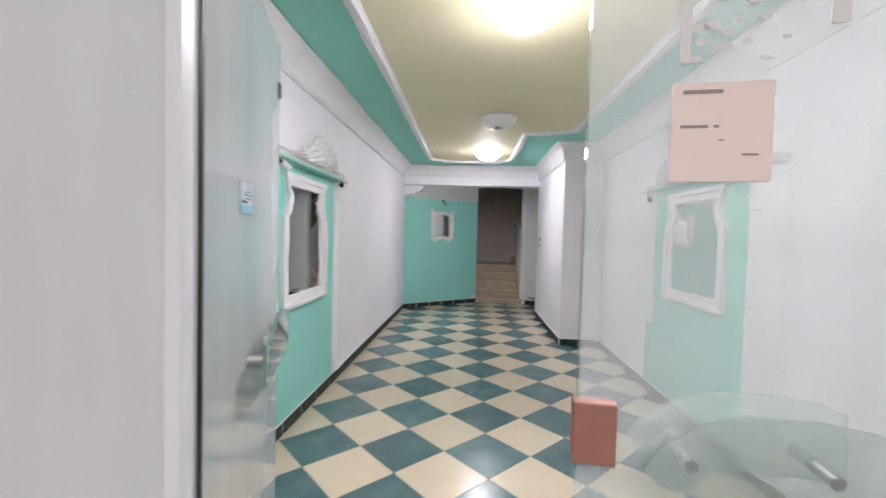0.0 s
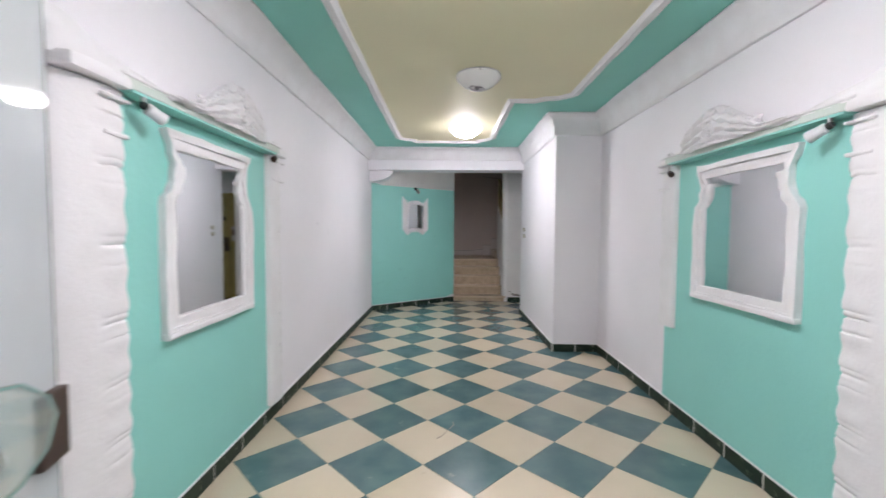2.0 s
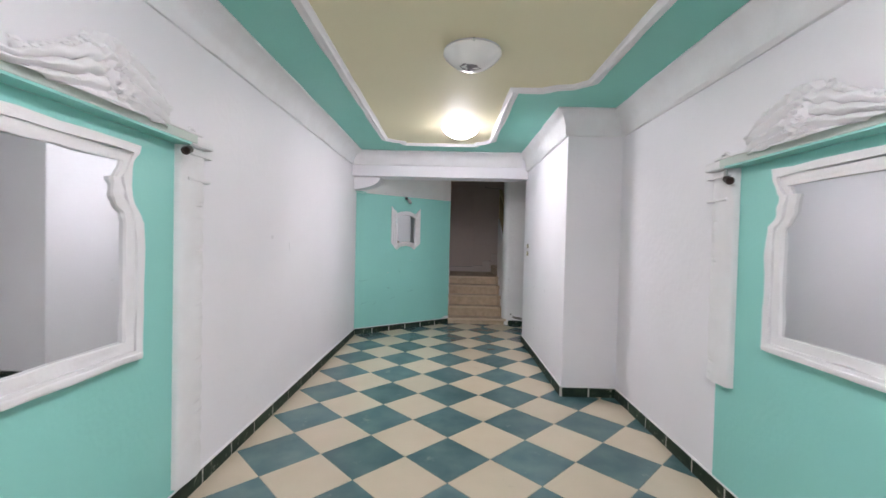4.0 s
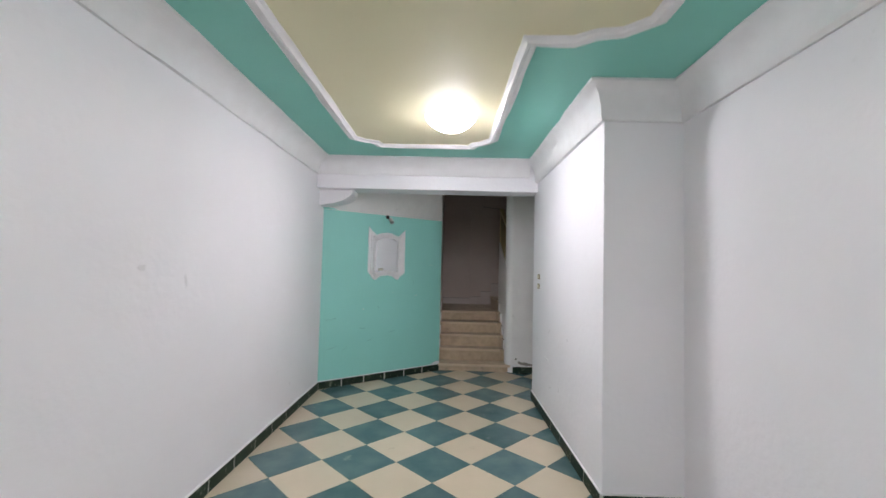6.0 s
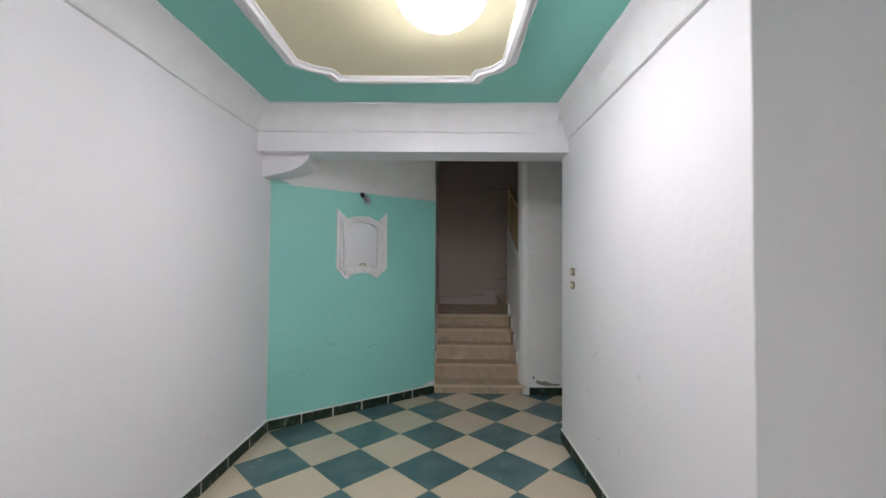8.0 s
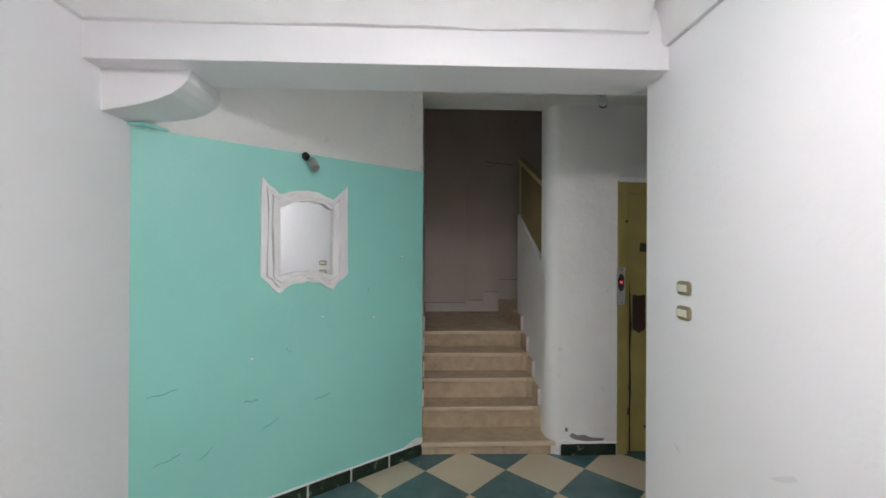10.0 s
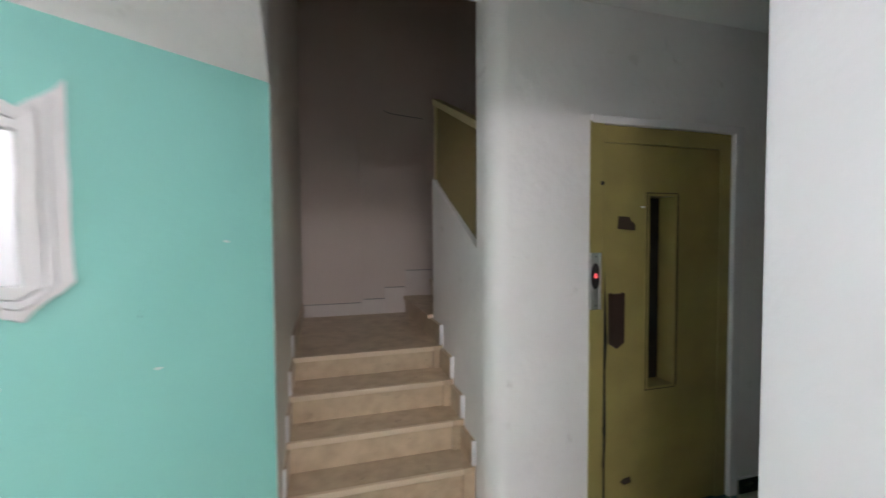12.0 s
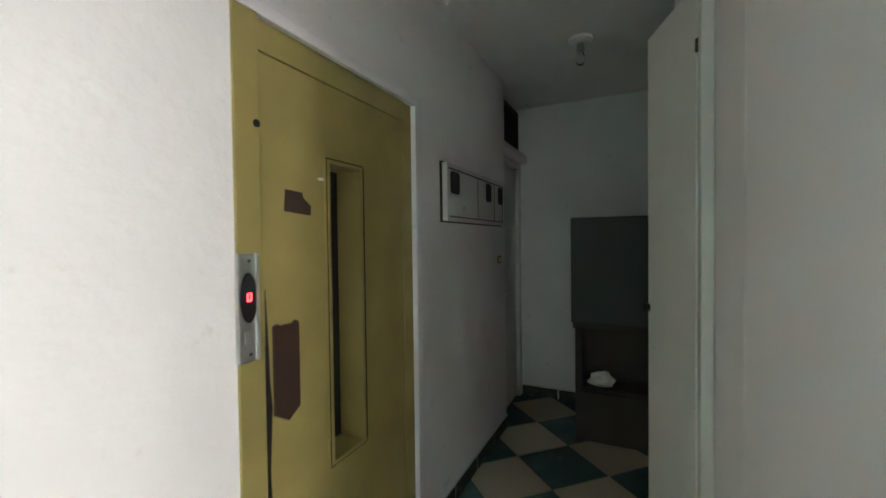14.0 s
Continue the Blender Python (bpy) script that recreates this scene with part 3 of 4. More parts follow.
def wall_mirror(side, y0, y1, z0, z1, label):
    face = L if side < 0 else R
    lo, hi = (face + 0.004, face + 0.042) if side < 0 else (face - 0.042, face - 0.004)
    m = pose(0, 0, 0, 90, 0, 90)
    ob = thing("wall_mirror", (face, (y0 + y1) / 2, z0), label, "mirror", "framed mirrors on the mint panels")
    o, i2 = outline(y0, y1, z0, z1, 0.075, 0, 0.0), outline(y0, y1, z0, z1, 0.075, 0, 0.055)
    mid = outline(y0, y1, z0, z1, 0.075, 0, 0.038)
    part("frame", roughen(ring(o, mid, m, lo, hi), 0.010, 5, 17.0), PLASTER, ob, "rough white plaster frame", True)
    part("inner_bead", roughen(ring(mid, outline(y0, y1, z0, z1, 0.075, 0, 0.085), m, lo if side < 0 else lo + 0.012, hi - 0.012 if side < 0 else hi), 0.009, 5, 23.0), PLASTER, ob, "white inner bead", True)
    g = (face + 0.004, face + 0.014) if side < 0 else (face - 0.014, face - 0.004)
    part("glass", prism(i2, m, *g), MIRROR, ob, "silvered mirror glass")
    x0, x1 = sorted((face + 0.004 * -side, face + 0.046 * -side))
    part("sill_moulding", roughen(solid(x0, x1, y0 - 0.002, y1 + 0.002, z0 - 0.006, z0 + 0.026, 0.008), 0.007, 6, 19.0), PLASTER, ob, "", True)
    return ob


def crest(side, y0, y1, z0, far, label):
    """A scrolling leaf ornament in thick relief that stands on the lintel."""
    out = 1 if side < 0 else -1
    face = (L if side < 0 else R) + out * 0.022
    ob = thing("crest", (face, (y0 + y1) / 2, z0), label, "ornament", "plaster crests over the mirrors")
    rng = random.Random(5)
    span = y1 - y0

    def height(s):
        return 0.035 + 0.03 * s + (0.24 if side < 0 else 0.21) * math.exp(-((s - 0.68) / 0.26) ** 2)
    cols, rws = 90, 26
    bm = bmesh.new()
    grid = []
    for i in range(cols + 1):
        s = i / cols
        h = height(s) * (0.90 + 0.10 * abs(math.sin(s * 34 + 0.6 * math.sin(s * 9))))
        col = []
        for j in range(rws + 1):
            q = j / rws
            flow = q * (6 + 10 * math.exp(-((s - 0.72) / 0.3) ** 2)) + 2.6 * math.sin(s * 7.5) + 1.2 * noise.noise(Vector((s * 6, q * 3, 1.5)))
            strand = abs(math.sin(flow))
            curl = math.hypot((s - 0.66) * span, q * h - 0.10)
            if curl < 0.075:
                strand = abs(math.sin(curl * 95 + math.atan2(q * h - 0.10, (s - 0.66) * span)))
            d = 0.008 + 0.050 * math.sqrt(max(0.0, 1 - q ** 3)) * min(1, 9 * s, 9 * (1 - s)) ** 0.5 + 0.042 * strand ** 0.8 * min(1, 14 * (1 - q) + 0.25)
            col.append(bm.verts.new((face + out * d, y0 + span * (s - 0.02 * q * math.sin(s * 20)), z0 + h * q)))
        grid.append(col)
    for a, b in zip(grid, grid[1:]):
        for j in range(rws):
            bm.faces.new((a[j], a[j + 1], b[j + 1], b[j]))
    bmesh.ops.recalc_face_normals(bm, faces=bm.faces)
    part("relief", bm, PLASTER, ob, "flowing acanthus relief", True)
    lo, hi = sorted((face - out * 0.022, face + out * 0.012))
    back = [(y0 + span * s, z0 + height(s) * 0.93) for s in np.linspace(0.01, 0.99, 40)]
    part("back_plate", yz([(y1 - 0.01, z0), (y0 + 0.01, z0)] + back, lo, hi), PLASTER, ob)
    for k in range(26):
        s = 0.30 + 0.68 * (k + 0.5 * rng.random()) / 26
        h = height(s)
        ang = 150 - 130 * s + rng.uniform(-14, 14)
        ln = rng.uniform(0.04, 0.065)
        z = h * rng.uniform(0.62, 0.86)
        pts = [(face + out * (0.028 + 0.022 * math.sin(math.pi * q)), y0 + span * s + ln * q * math.cos(radians(ang)) + 0.012 * q * q, z0 + z + ln * 0.8 * q * math.sin(radians(ang))) for q in np.linspace(0, 1, 7)]
        part("leaf", tube(pts, [0.009, 0.014, 0.017, 0.017, 0.014, 0.009, 0.003], seg=6), PLASTER, ob, "", True)

    def spiral(cy, cz, r, turns, start, sign):
        pts, rad = [], []
        for k in range(26):
            a = start + sign * turns * 2 * math.pi * k / 25
            q = r * (1 - 0.8 * k / 25)
            pts.append((face + out * (0.03 + 0.02 * k / 25), cy + q * math.cos(a), cz + q * math.sin(a)))
            rad.append(r * 0.26 * (1 - 0.45 * k / 25))
        return tube(pts, rad)
    part("scroll", spiral(y0 + span * 0.88, z0 + 0.065, 0.055, 1.3, 2.9, -1), PLASTER, ob, "", True)
    curl = thing("end_curl", (face, far, z0), "small white plaster curl at the lintel end", "ornament", "plaster curls at the lintel ends")
    part("scroll", spiral(far, z0 + 0.028, 0.034, 1.3, 2.9, -1), PLASTER, curl, "", True)
    part("foot", solid(*sorted((face - out * 0.022, face + out * 0.04)), far - 0.06, far + 0.05, z0 - 0.005, z0 + 0.012, 0.004), PLASTER, curl)


def spot_lamp(side, y, z, aim, label, k=1.0):
    face = L if side < 0 else R
    out = 1 if side < 0 else -1
    c = Vector((face + out * 0.075, y, z))
    ob = thing("spot_lamp", c, label, "spot lamp", "small spots under the lintels")
    d = Vector((out * 0.25, aim, -0.42 if aim > 0 else -0.35)).normalized()
    q = d.to_track_quat("Z", "Y").to_matrix().to_4x4()
    part("bracket", tube([(c.x, c.y, z + 0.05), (c.x, c.y, z + 0.01)], 0.010), STEEL, ob)
    part("joint", lathe([(0.016 * k, -0.016 * k), (0.020 * k, 0), (0.016 * k, 0.016 * k)], c, q, 14), DARK, ob, "dark joint", True)
    part("housing", lathe([(a * k, b * k) for a, b in ((0.018, 0.012), (0.028, 0.02), (0.030, 0.085), (0.032, 0.106), (0.026, 0.107), (0.022, 0.095))], c, q, 20), ALU if aim > 0 else BROWN, ob, "", True)
    part("lens", lathe([(0.024 * k, 0.085 * k), (0.020 * k, 0.094 * k), (0.004 * k, 0.095 * k)], c, q, 16), DARK, ob, "dark lens", True)


def feature(side, near, far, nb, fb, mirror, lz, words):
    face = L if side < 0 else R
    out = 1 if side < 0 else -1
    x0, x1 = sorted((face - out * 0.02, face + out * 0.004))
    structure("wall_panel_left" if side < 0 else "wall_panel_right", solid(x0, x1, near[0] + 0.07, far[1] - 0.07, 0.085, lz), MINT, "mint painted wall panel framed in white plaster", "panel")
    pilaster(side, sum(near) / 2, near[1] - near[0], nb, lz, -1, "white plaster pilaster with carved leafy edge reaching the baseboard")
    pilaster(side, sum(far) / 2, far[1] - far[0], fb, lz, 1, words)
    y0, y1 = near[1] - 0.05, far[0] + 0.06
    ob = thing("lintel", (face, y0, lz), "white plaster lintel with a mint painted underside", "lintel", "lintels over the mirrors")
    x0, x1 = sorted((face, face + out * 0.088))
    part("front_face", roughen(solid(x0, x1, y0, y1, lz + 0.012, lz + 0.056, 0.005), 0.003, 5, 9.0), PALE_MINT, ob, "pale mint paint greyed for shade")
    x0, x1 = sorted((face, face + out * 0.084))
    part("underside", solid(x0, x1, near[1] - 0.02, far[0] + 0.02, lz + 0.002, lz + 0.014), MINT, ob, "mint painted underside")
    x0, x1 = sorted((face, face + out * 0.093))
    part("top_slab", roughen(solid(x0, x1, y0 - 0.02, far[0] + 0.10, lz + 0.054, lz + 0.068, 0.005), 0.004, 5, 9.0), PLASTER, ob, "white plaster top edge", True)
    bm = bmesh.new()
    grid = []
    start, span = near[0] - 0.02, 0.72
    for i in range(49):
        s = i / 48
        h = 0.02 + 0.14 * (0.5 + 0.5 * math.cos(math.pi * min(1, s * 1.05))) + 0.010 * math.sin(s * 13)
        ease = min(1, s * 6) ** 0.6
        grid.append([bm.verts.new((face + out * ((0.003 + 0.085 * ease) * (1 - (j / 10) ** 1.6) + 0.006 * noise.noise(Vector((s * 9, j * 0.6, side)))), start + span * s, lz + 0.045 + h * j / 10)) for j in range(11)])
        grid[-1].insert(0, bm.verts.new((face, start + span * s, lz + 0.046)))
    for a, b in zip(grid, grid[1:]):
        for j in range(11):
            bm.faces.new((a[j], a[j + 1], b[j + 1], b[j]))
    bm.faces.new(grid[0])
    bmesh.ops.recalc_face_normals(bm, faces=bm.faces)
    part("swell", bm, PLASTER, ob, "soft white plaster swell", True)
    wall_mirror(side, *mirror, "wall mirror in a waisted rough white plaster frame")
    crest(side, mirror[0] - 0.06, mirror[1] + 0.12, lz + 0.035, far[0] + 0.06, "white plaster crest of scrolls and leaves")
    spot_lamp(side, near[1] + 0.05, lz - 0.03, 1, "white swivel spot lamp under the lintel end", 0.85)
    spot_lamp(side, far[0] + 0.02, lz - (0.02 if side < 0 else 0.055), -1, "brown metal swivel spot lamp with a dark lens", 0.66)


feature(-1, (2.18, 2.46), (3.73, 3.97), 0.085, 0.115, (2.67, 3.48, 0.885, 1.835), 1.905, "white plaster pilaster with scalloped shaft ending just above the baseboard")
feature(1, (2.36, 2.63), (3.945, 4.165), 0.085, 0.66, (2.855, 3.705, 0.945, 1.825), 1.88, "white plaster pilaster with a broken foot that ends above the floor")

# ---- mirror on the slanting wall ----
nrm = Vector((u.y, -u.x, 0))
SL = Matrix(((u.x, 0, nrm.x, TA[0]), (u.y, 0, nrm.y, TA[1]), (0, 1, 0, 0), (0, 0, 0, 1)))
outer = [(0.60, 1.965), (0.70, 1.875), (0.79, 1.90), (0.87, 1.91), (0.96, 1.895), (1.04, 1.865), (1.14, 1.965), (1.145, 1.392), (1.035, 1.290), (0.96, 1.335), (0.87, 1.352), (0.78, 1.335), (0.70, 1.288), (0.60, 1.392)]
inner = [(0.70, 1.80), (0.715, 1.80), (0.79, 1.835), (0.87, 1.845), (0.96, 1.835), (1.02, 1.80), (1.035, 1.80), (1.035, 1.385), (1.02, 1.385), (0.96, 1.405), (0.87, 1.413), (0.78, 1.405), (0.715, 1.385), (0.70, 1.385)]
niche = thing("slant_wall_mirror", SL @ Vector((0.87, 1.29, 0)), "small arched mirror in a white plaster frame with pointed corners", "mirror")
def between(k):
    return [(a[0] + (b[0] - a[0]) * k, a[1] + (b[1] - a[1]) * k) for a, b in zip(outer, inner)]


for nm, k0, k1, h in (("frame", 0.0, 0.30, 0.020), ("groove", 0.30, 0.36, 0.008), ("outer_bead", 0.36, 0.58, 0.030), ("step", 0.58, 0.66, 0.014), ("inner_bead", 0.66, 1.0, 0.038)):
    part(nm, roughen(ring(between(k0), between(k1), SL, 0.0, h), 0.010, 3, 24.0), PLASTER, niche, "", True)
part("glass", prism(inner, SL, 0.0, 0.010), MIRROR, niche, "mirror glass")
c = SL @ Vector((0.88, 2.10, 0.05))
spot = thing("spot_lamp", c, "dark metal spot lamp above the small mirror", "spot lamp")
q = Vector((0.35, -0.3, -0.6)).to_track_quat("Z", "Y").to_matrix().to_4x4()
part("joint", lathe([(0.018, -0.02), (0.024, 0), (0.018, 0.02)], c + Vector((-0.03, -0.01, 0.015)), q, 14), DARK, spot, "", True)
part("arm", tube([SL @ Vector((0.86, 2.11, 0)), c], 0.009), DARK, spot)
part("housing", lathe([(0.018, 0.0), (0.026, 0.012), (0.028, 0.075), (0.022, 0.077)], c, q, 18), STEEL, spot, "dull metal housing", True)

# ---- entrance: fixed glass, frame and two leaves ----
ent = structure("door_frame", solid(-0.55, -0.516, DY - 0.035, DY + 0.035, 0, 2.32, 0.004), ALU, "white aluminium entrance frame", "frame")
structure("door_frame_right", solid(1.304, 1.344, DY - 0.035, DY + 0.035, 0, 2.32, 0.004), ALU, "white aluminium entrance frame", "frame")
structure("door_frame_top", solid(L, R, DY - 0.035, DY + 0.035, 2.26, 2.325, 0.004), ALU, "white aluminium entrance head", "frame")
structure("door_frame_seal", solid(-0.516, -0.511, DY + 0.018, DY + 0.03, 0, 2.26), DARK, "black rubber door seal", "seal")
for nm, x0, x1 in (("window_1", L, -0.55), ("window_2", 1.344, R)):
    w = thing(nm, (x0, DY, 0), "fixed frosted side panel beside the entrance", "window")
    w["kind"] = "structure"
    part("pane", solid(x0, x1, DY - 0.006, DY + 0.006, 0.03, 2.26), FROST, w)
    part("bottom_rail", solid(x0, x1, DY - 0.03, DY + 0.03, 0, 0.06, 0.004), ALU, w)


def leaf_frame(p, d):
    d = Vector((*d, 0)).normalized()
    n = Vector((d.y, -d.x, 0))
    return Matrix(((d.x, 0, n.x, p[0]), (d.y, 0, n.y, p[1]), (0, 1, 0, 0), (0, 0, 0, 1)))


BLADE = [(0.44, 0.925), (0.44, 1.07), (0.48, 1.085), (0.57, 1.098), (0.69, 1.095), (0.77, 1.075), (0.85, 1.02), (0.88, 0.97), (0.85, 0.94), (0.77, 0.925), (0.61, 0.92)]

WAVE = [(0.377, 0.955), (0.377, 1.085), (0.437, 1.089), (0.497, 1.1), (0.557, 1.12), (0.617, 1.138), (0.677, 1.142), (0.747, 1.128), (0.817, 1.08), (0.837, 1.04), (0.807, 0.985), (0.737, 0.958), (0.557, 0.952)]


def glass_leaf(name, m, pane, lock_mat, blade, shape, lock_z, pins, label, wide=1.0):
    ob = thing(name, m @ Vector((0, 0.0, 0)), label, "door")
    part("pane", prism([(0.012, 0.012), (wide, 0.012), (wide, 2.22), (0.012, 2.22)], m, -0.005, 0.005), pane, ob).visible_shadow = False
    part("edge", prism([(wide, 0.012), (wide + 0.004, 0.012), (wide + 0.004, 2.22), (wide, 2.22)], m, -0.005, 0.005), GREEN_GLASS, ob, "green polished glass edge")
    part("bottom_patch", prism([(0.0, 0.008), (0.16, 0.008), (0.16, 0.055), (0.0, 0.055)], m, -0.016, 0.016, 0.003), STEEL, ob)
    part("top_patch", prism([(0.0, 2.17), (0.16, 2.17), (0.16, 2.225), (0.0, 2.225)], m, -0.016, 0.016, 0.003), STEEL, ob)
    part("edge_patch", prism([(wide - 0.025, 2.0), (wide + 0.008, 2.0), (wide + 0.008, 2.06), (wide - 0.025, 2.06)], m, -0.012, 0.012, 0.004), DARK, ob, "dark rubber buffer")
    lock = part("lock", prism([(wide - 0.08, lock_z[0]), (wide + 0.012, lock_z[0]), (wide + 0.012, lock_z[1]), (wide - 0.08, lock_z[1])], m, -0.022, 0.022, 0.005), lock_mat, ob)
    for s in (-1, 1):
        lo, hi = sorted((s * 0.066, s * 0.075))
        h = part("handle", prism(shape, m, lo, hi, 0.0015), blade, ob, "curved glass handle blade")
        cx, cz = 0.607, 1.045
        if shape is WAVE:
            part("polished_edge", ring([(cx + (x - cx) * 1.004, cz + (z - cz) * 1.012) for x, z in shape], [(cx + (x - cx) * 0.985, cz + (z - cz) * 0.962) for x, z in shape], m, lo - 0.0006, hi + 0.0006), EDGE, h, "dark green polished edge")
        for a, z in pins:
            part("standoff", lathe([(0.014, -0.03), (0.014, 0.03)], m @ Vector((a, z, s * 0.036)), m.to_quaternion().to_matrix().to_4x4(), 14), STEEL, ob, "steel standoff", True)
    return ob


LM = leaf_frame((-0.513, 0.792), (-0.276, 0.935))
RM = leaf_frame((1.30, 0.80), (-0.943, 0.11))
glass_leaf("door_1", LM, HAZE_LEAF, BROWN, BLADE_GLASS, WAVE, (0.90, 1.05), ((0.457, 1.02), (0.697, 1.02)), "glass entrance leaf with painted grey haze, standing open with a glass handle", 0.965)
# door_2 is clear glass, its haze a painted reflection of the street
glass_leaf("door_2", RM, HAZE_GLASS, RUST, BLADE_GLASS, BLADE, (0.937, 1.075), ((0.54, 0.985), (0.79, 0.985)), "clear glass entrance leaf with painted reflection haze, nearly closed with a red-brown lock")


def on_leaf(m, x0, x1, z0, z1, side=1, t=0.0015, off=0.0055):
    lo, hi = sorted((side * off, side * (off + t)))
    return prism([(x0, z0), (x1, z0), (x1, z1), (x0, z1)], m, lo, hi)


FACE = -1 if (RM.to_3x3() @ Vector((0, 0, 1))).y > 0 else 1
notice = thing("paper_notice", RM @ Vector((0.7, 1.62, 0)), "faded peach paper notice with worn print on the glass", "notice")
part("sheet", on_leaf(RM, 0.645, 0.835, 1.556, 1.759, FACE), PEACH, notice)
part("print_line", on_leaf(RM, 0.74, 0.815, 1.736, 1.744, FACE, 0.0005, 0.0072), INK, notice)
part("print_line", on_leaf(RM, 0.765, 0.818, 1.666, 1.672, FACE, 0.0005, 0.0072), INK, notice)
part("print_line", on_leaf(RM, 0.745, 0.755, 1.666, 1.672, FACE, 0.0005, 0.0072), INK, notice)
part("print_line", on_leaf(RM, 0.67, 0.70, 1.609, 1.613, FACE, 0.0005, 0.0072), INK, notice)
part("print_line", on_leaf(RM, 0.735, 0.745, 1.639, 1.642, FACE, 0.0005, 0.0072), INK, notice)
torn = thing("torn_paper", RM @ Vector((0.7, 1.86, 0)), "torn remains of a white paper stuck on the glass", "paper")
rng = random.Random(11)
def scrap(cx, cz, w, h):
    pts = [(cx + w * (0.75 + 0.35 * rng.random()) * math.cos(a), cz + h * (0.75 + 0.35 * rng.random()) * math.sin(a)) for a in np.linspace(0, 2 * math.pi, 13)[:-1]]
    lo, hi = sorted((FACE * 0.0055, FACE * 0.0068))
    return prism(pts, RM, lo, hi)
part("strip", on_leaf(RM, 0.805, 0.825, 1.799, 1.964, FACE), PAPER, torn)
part("strip", on_leaf(RM, 0.520, 0.555, 1.864, 1.974, FACE), PAPER, torn)
for cx, cz, w, h in ((0.80, 1.862, 0.024, 0.006), (0.79, 1.925, 0.022, 0.009), (0.765, 1.93, 0.018, 0.012), (0.745, 1.885, 0.028, 0.007), (0.72, 1.94, 0.008, 0.006), (0.665, 1.86, 0.013, 0.005), (0.75, 1.985, 0.02, 0.008), (0.67, 1.94, 0.012, 0.004), (0.785, 1.90, 0.012, 0.010), (0.80, 1.985, 0.014, 0.010), (0.735, 1.915, 0.016, 0.006), (0.70, 1.895, 0.010, 0.005), (0.69, 1.975, 0.014, 0.006), (0.63, 1.90, 0.010, 0.004), (0.60, 1.97, 0.012, 0.005), (0.77, 2.015, 0.016, 0.006), (0.58, 2.06, 0.022, 0.012), (0.64, 2.07, 0.018, 0.010), (0.70, 2.055, 0.020, 0.008), (0.79, 2.06, 0.022, 0.010), (0.50, 2.06, 0.016, 0.010), (0.46, 2.04, 0.020, 0.007), (0.74, 2.09, 0.03, 0.010), (0.55, 2.10, 0.02, 0.008)):
    part("scrap", scrap(cx, cz - 0.056, w, h), PAPER, torn)
sticker = thing("blue_sticker", LM @ Vector((0.4, 1.5, 0)), "small pale blue printed sticker on the glass leaf", "sticker")
FL = 1 if (LM.to_3x3() @ Vector((0, 0, 1))).x > 0 else -1
part("sheet", on_leaf(LM, 0.347, 0.492, 1.481, 1.573, FL), BLUE_PALE, sticker, "white printed sheet")
part("blue_band", on_leaf(LM, 0.347, 0.492, 1.481, 1.507, FL, 0.0006, 0.0071), BLUE, sticker, "pale blue lower band")
for x0, x1, z, h, mat in ((0.390, 0.460, 1.584, 0.008, DARK), (0.430, 0.510, 1.597, 0.004, GREY), (0.420, 0.515, 1.608, 0.004, GREY), (0.430, 0.505, 1.618, 0.003, GREY), (0.460, 0.505, 1.628, 0.003, INK), (0.450, 0.510, 1.638, 0.004, RUST)):
    part("print_line", on_leaf(LM, x0 - 0.03, x1 - 0.03, z - 0.073, z + h - 0.073, FL, 0.0006, 0.0071), mat, sticker)

# ---- lift ----
lift = thing("lift_door", (2.08, NY, 0), "olive-yellow enamelled steel lift door with worn edges", "lift door")
part("frame_post", solid(1.655, 1.735, NY - 0.008, NY + 0.10, 0, 2.085, 0.004), LIFT, lift)
part("frame_post", solid(2.515, 2.59, NY + 0.012, NY + 0.10, 0, 2.072, 0.004), LIFT, lift)
part("frame_head", solid(1.735, 2.515, NY + 0.008, NY + 0.10, 1.985, 2.072, 0.003), LIFT, lift)
wx0, wx1, wz0, wz1 = 2.025, 2.205, 0.69, 1.725
leaf = bmesh.new()
for a in ((1.742, wx0, 0.012, 1.983), (wx1, 2.512, 0.012, 1.983), (wx0, wx1, 0.012, wz0), (wx0, wx1, wz1, 1.983)):
    box(leaf, a[0], a[1], NY + 0.014, NY + 0.06, a[2], a[3])
part("leaf", leaf, LIFT, lift)
win = part("window", ring([(wx0 - 0.006, wz0 - 0.006), (wx1 + 0.006, wz0 - 0.006), (wx1 + 0.006, wz1 + 0.006), (wx0 - 0.006, wz1 + 0.006)], [(wx0 + 0.006, wz0 + 0.006), (wx1 - 0.006, wz0 + 0.006), (wx1 - 0.006, wz1 - 0.006), (wx0 + 0.006, wz1 - 0.006)], pose(0, 0, 0, 90, 0, 0), -(NY + 0.125), -(NY + 0.008)), LIFT, lift, "narrow window frame")
part("pane", solid(wx0, wx1, NY + 0.122, NY + 0.128, wz0, wz1), DARK, win, "dark glass")
# thin dark lines round the window and along its right side
part("window_outline", ring([(wx0 - 0.012, wz0 - 0.012), (wx1 + 0.012, wz0 - 0.012), (wx1 + 0.012, wz1 + 0.012), (wx0 - 0.012, wz1 + 0.012)], [(wx0 - 0.006, wz0 - 0.006), (wx1 + 0.006, wz0 - 0.006), (wx1 + 0.006, wz1 + 0.006), (wx0 - 0.006, wz1 + 0.006)], pose(0, 0, 0, 90, 0, 0), -(NY + 0.016), -(NY + 0.0105)), WOOD, lift, "thin dark outline round the window")
part("window_edge", solid(wx1 + 0.014, wx1 + 0.018, NY + 0.010, NY + 0.016, wz0, wz1 + 0.004), WOOD, lift, "thin dark line beside the window")
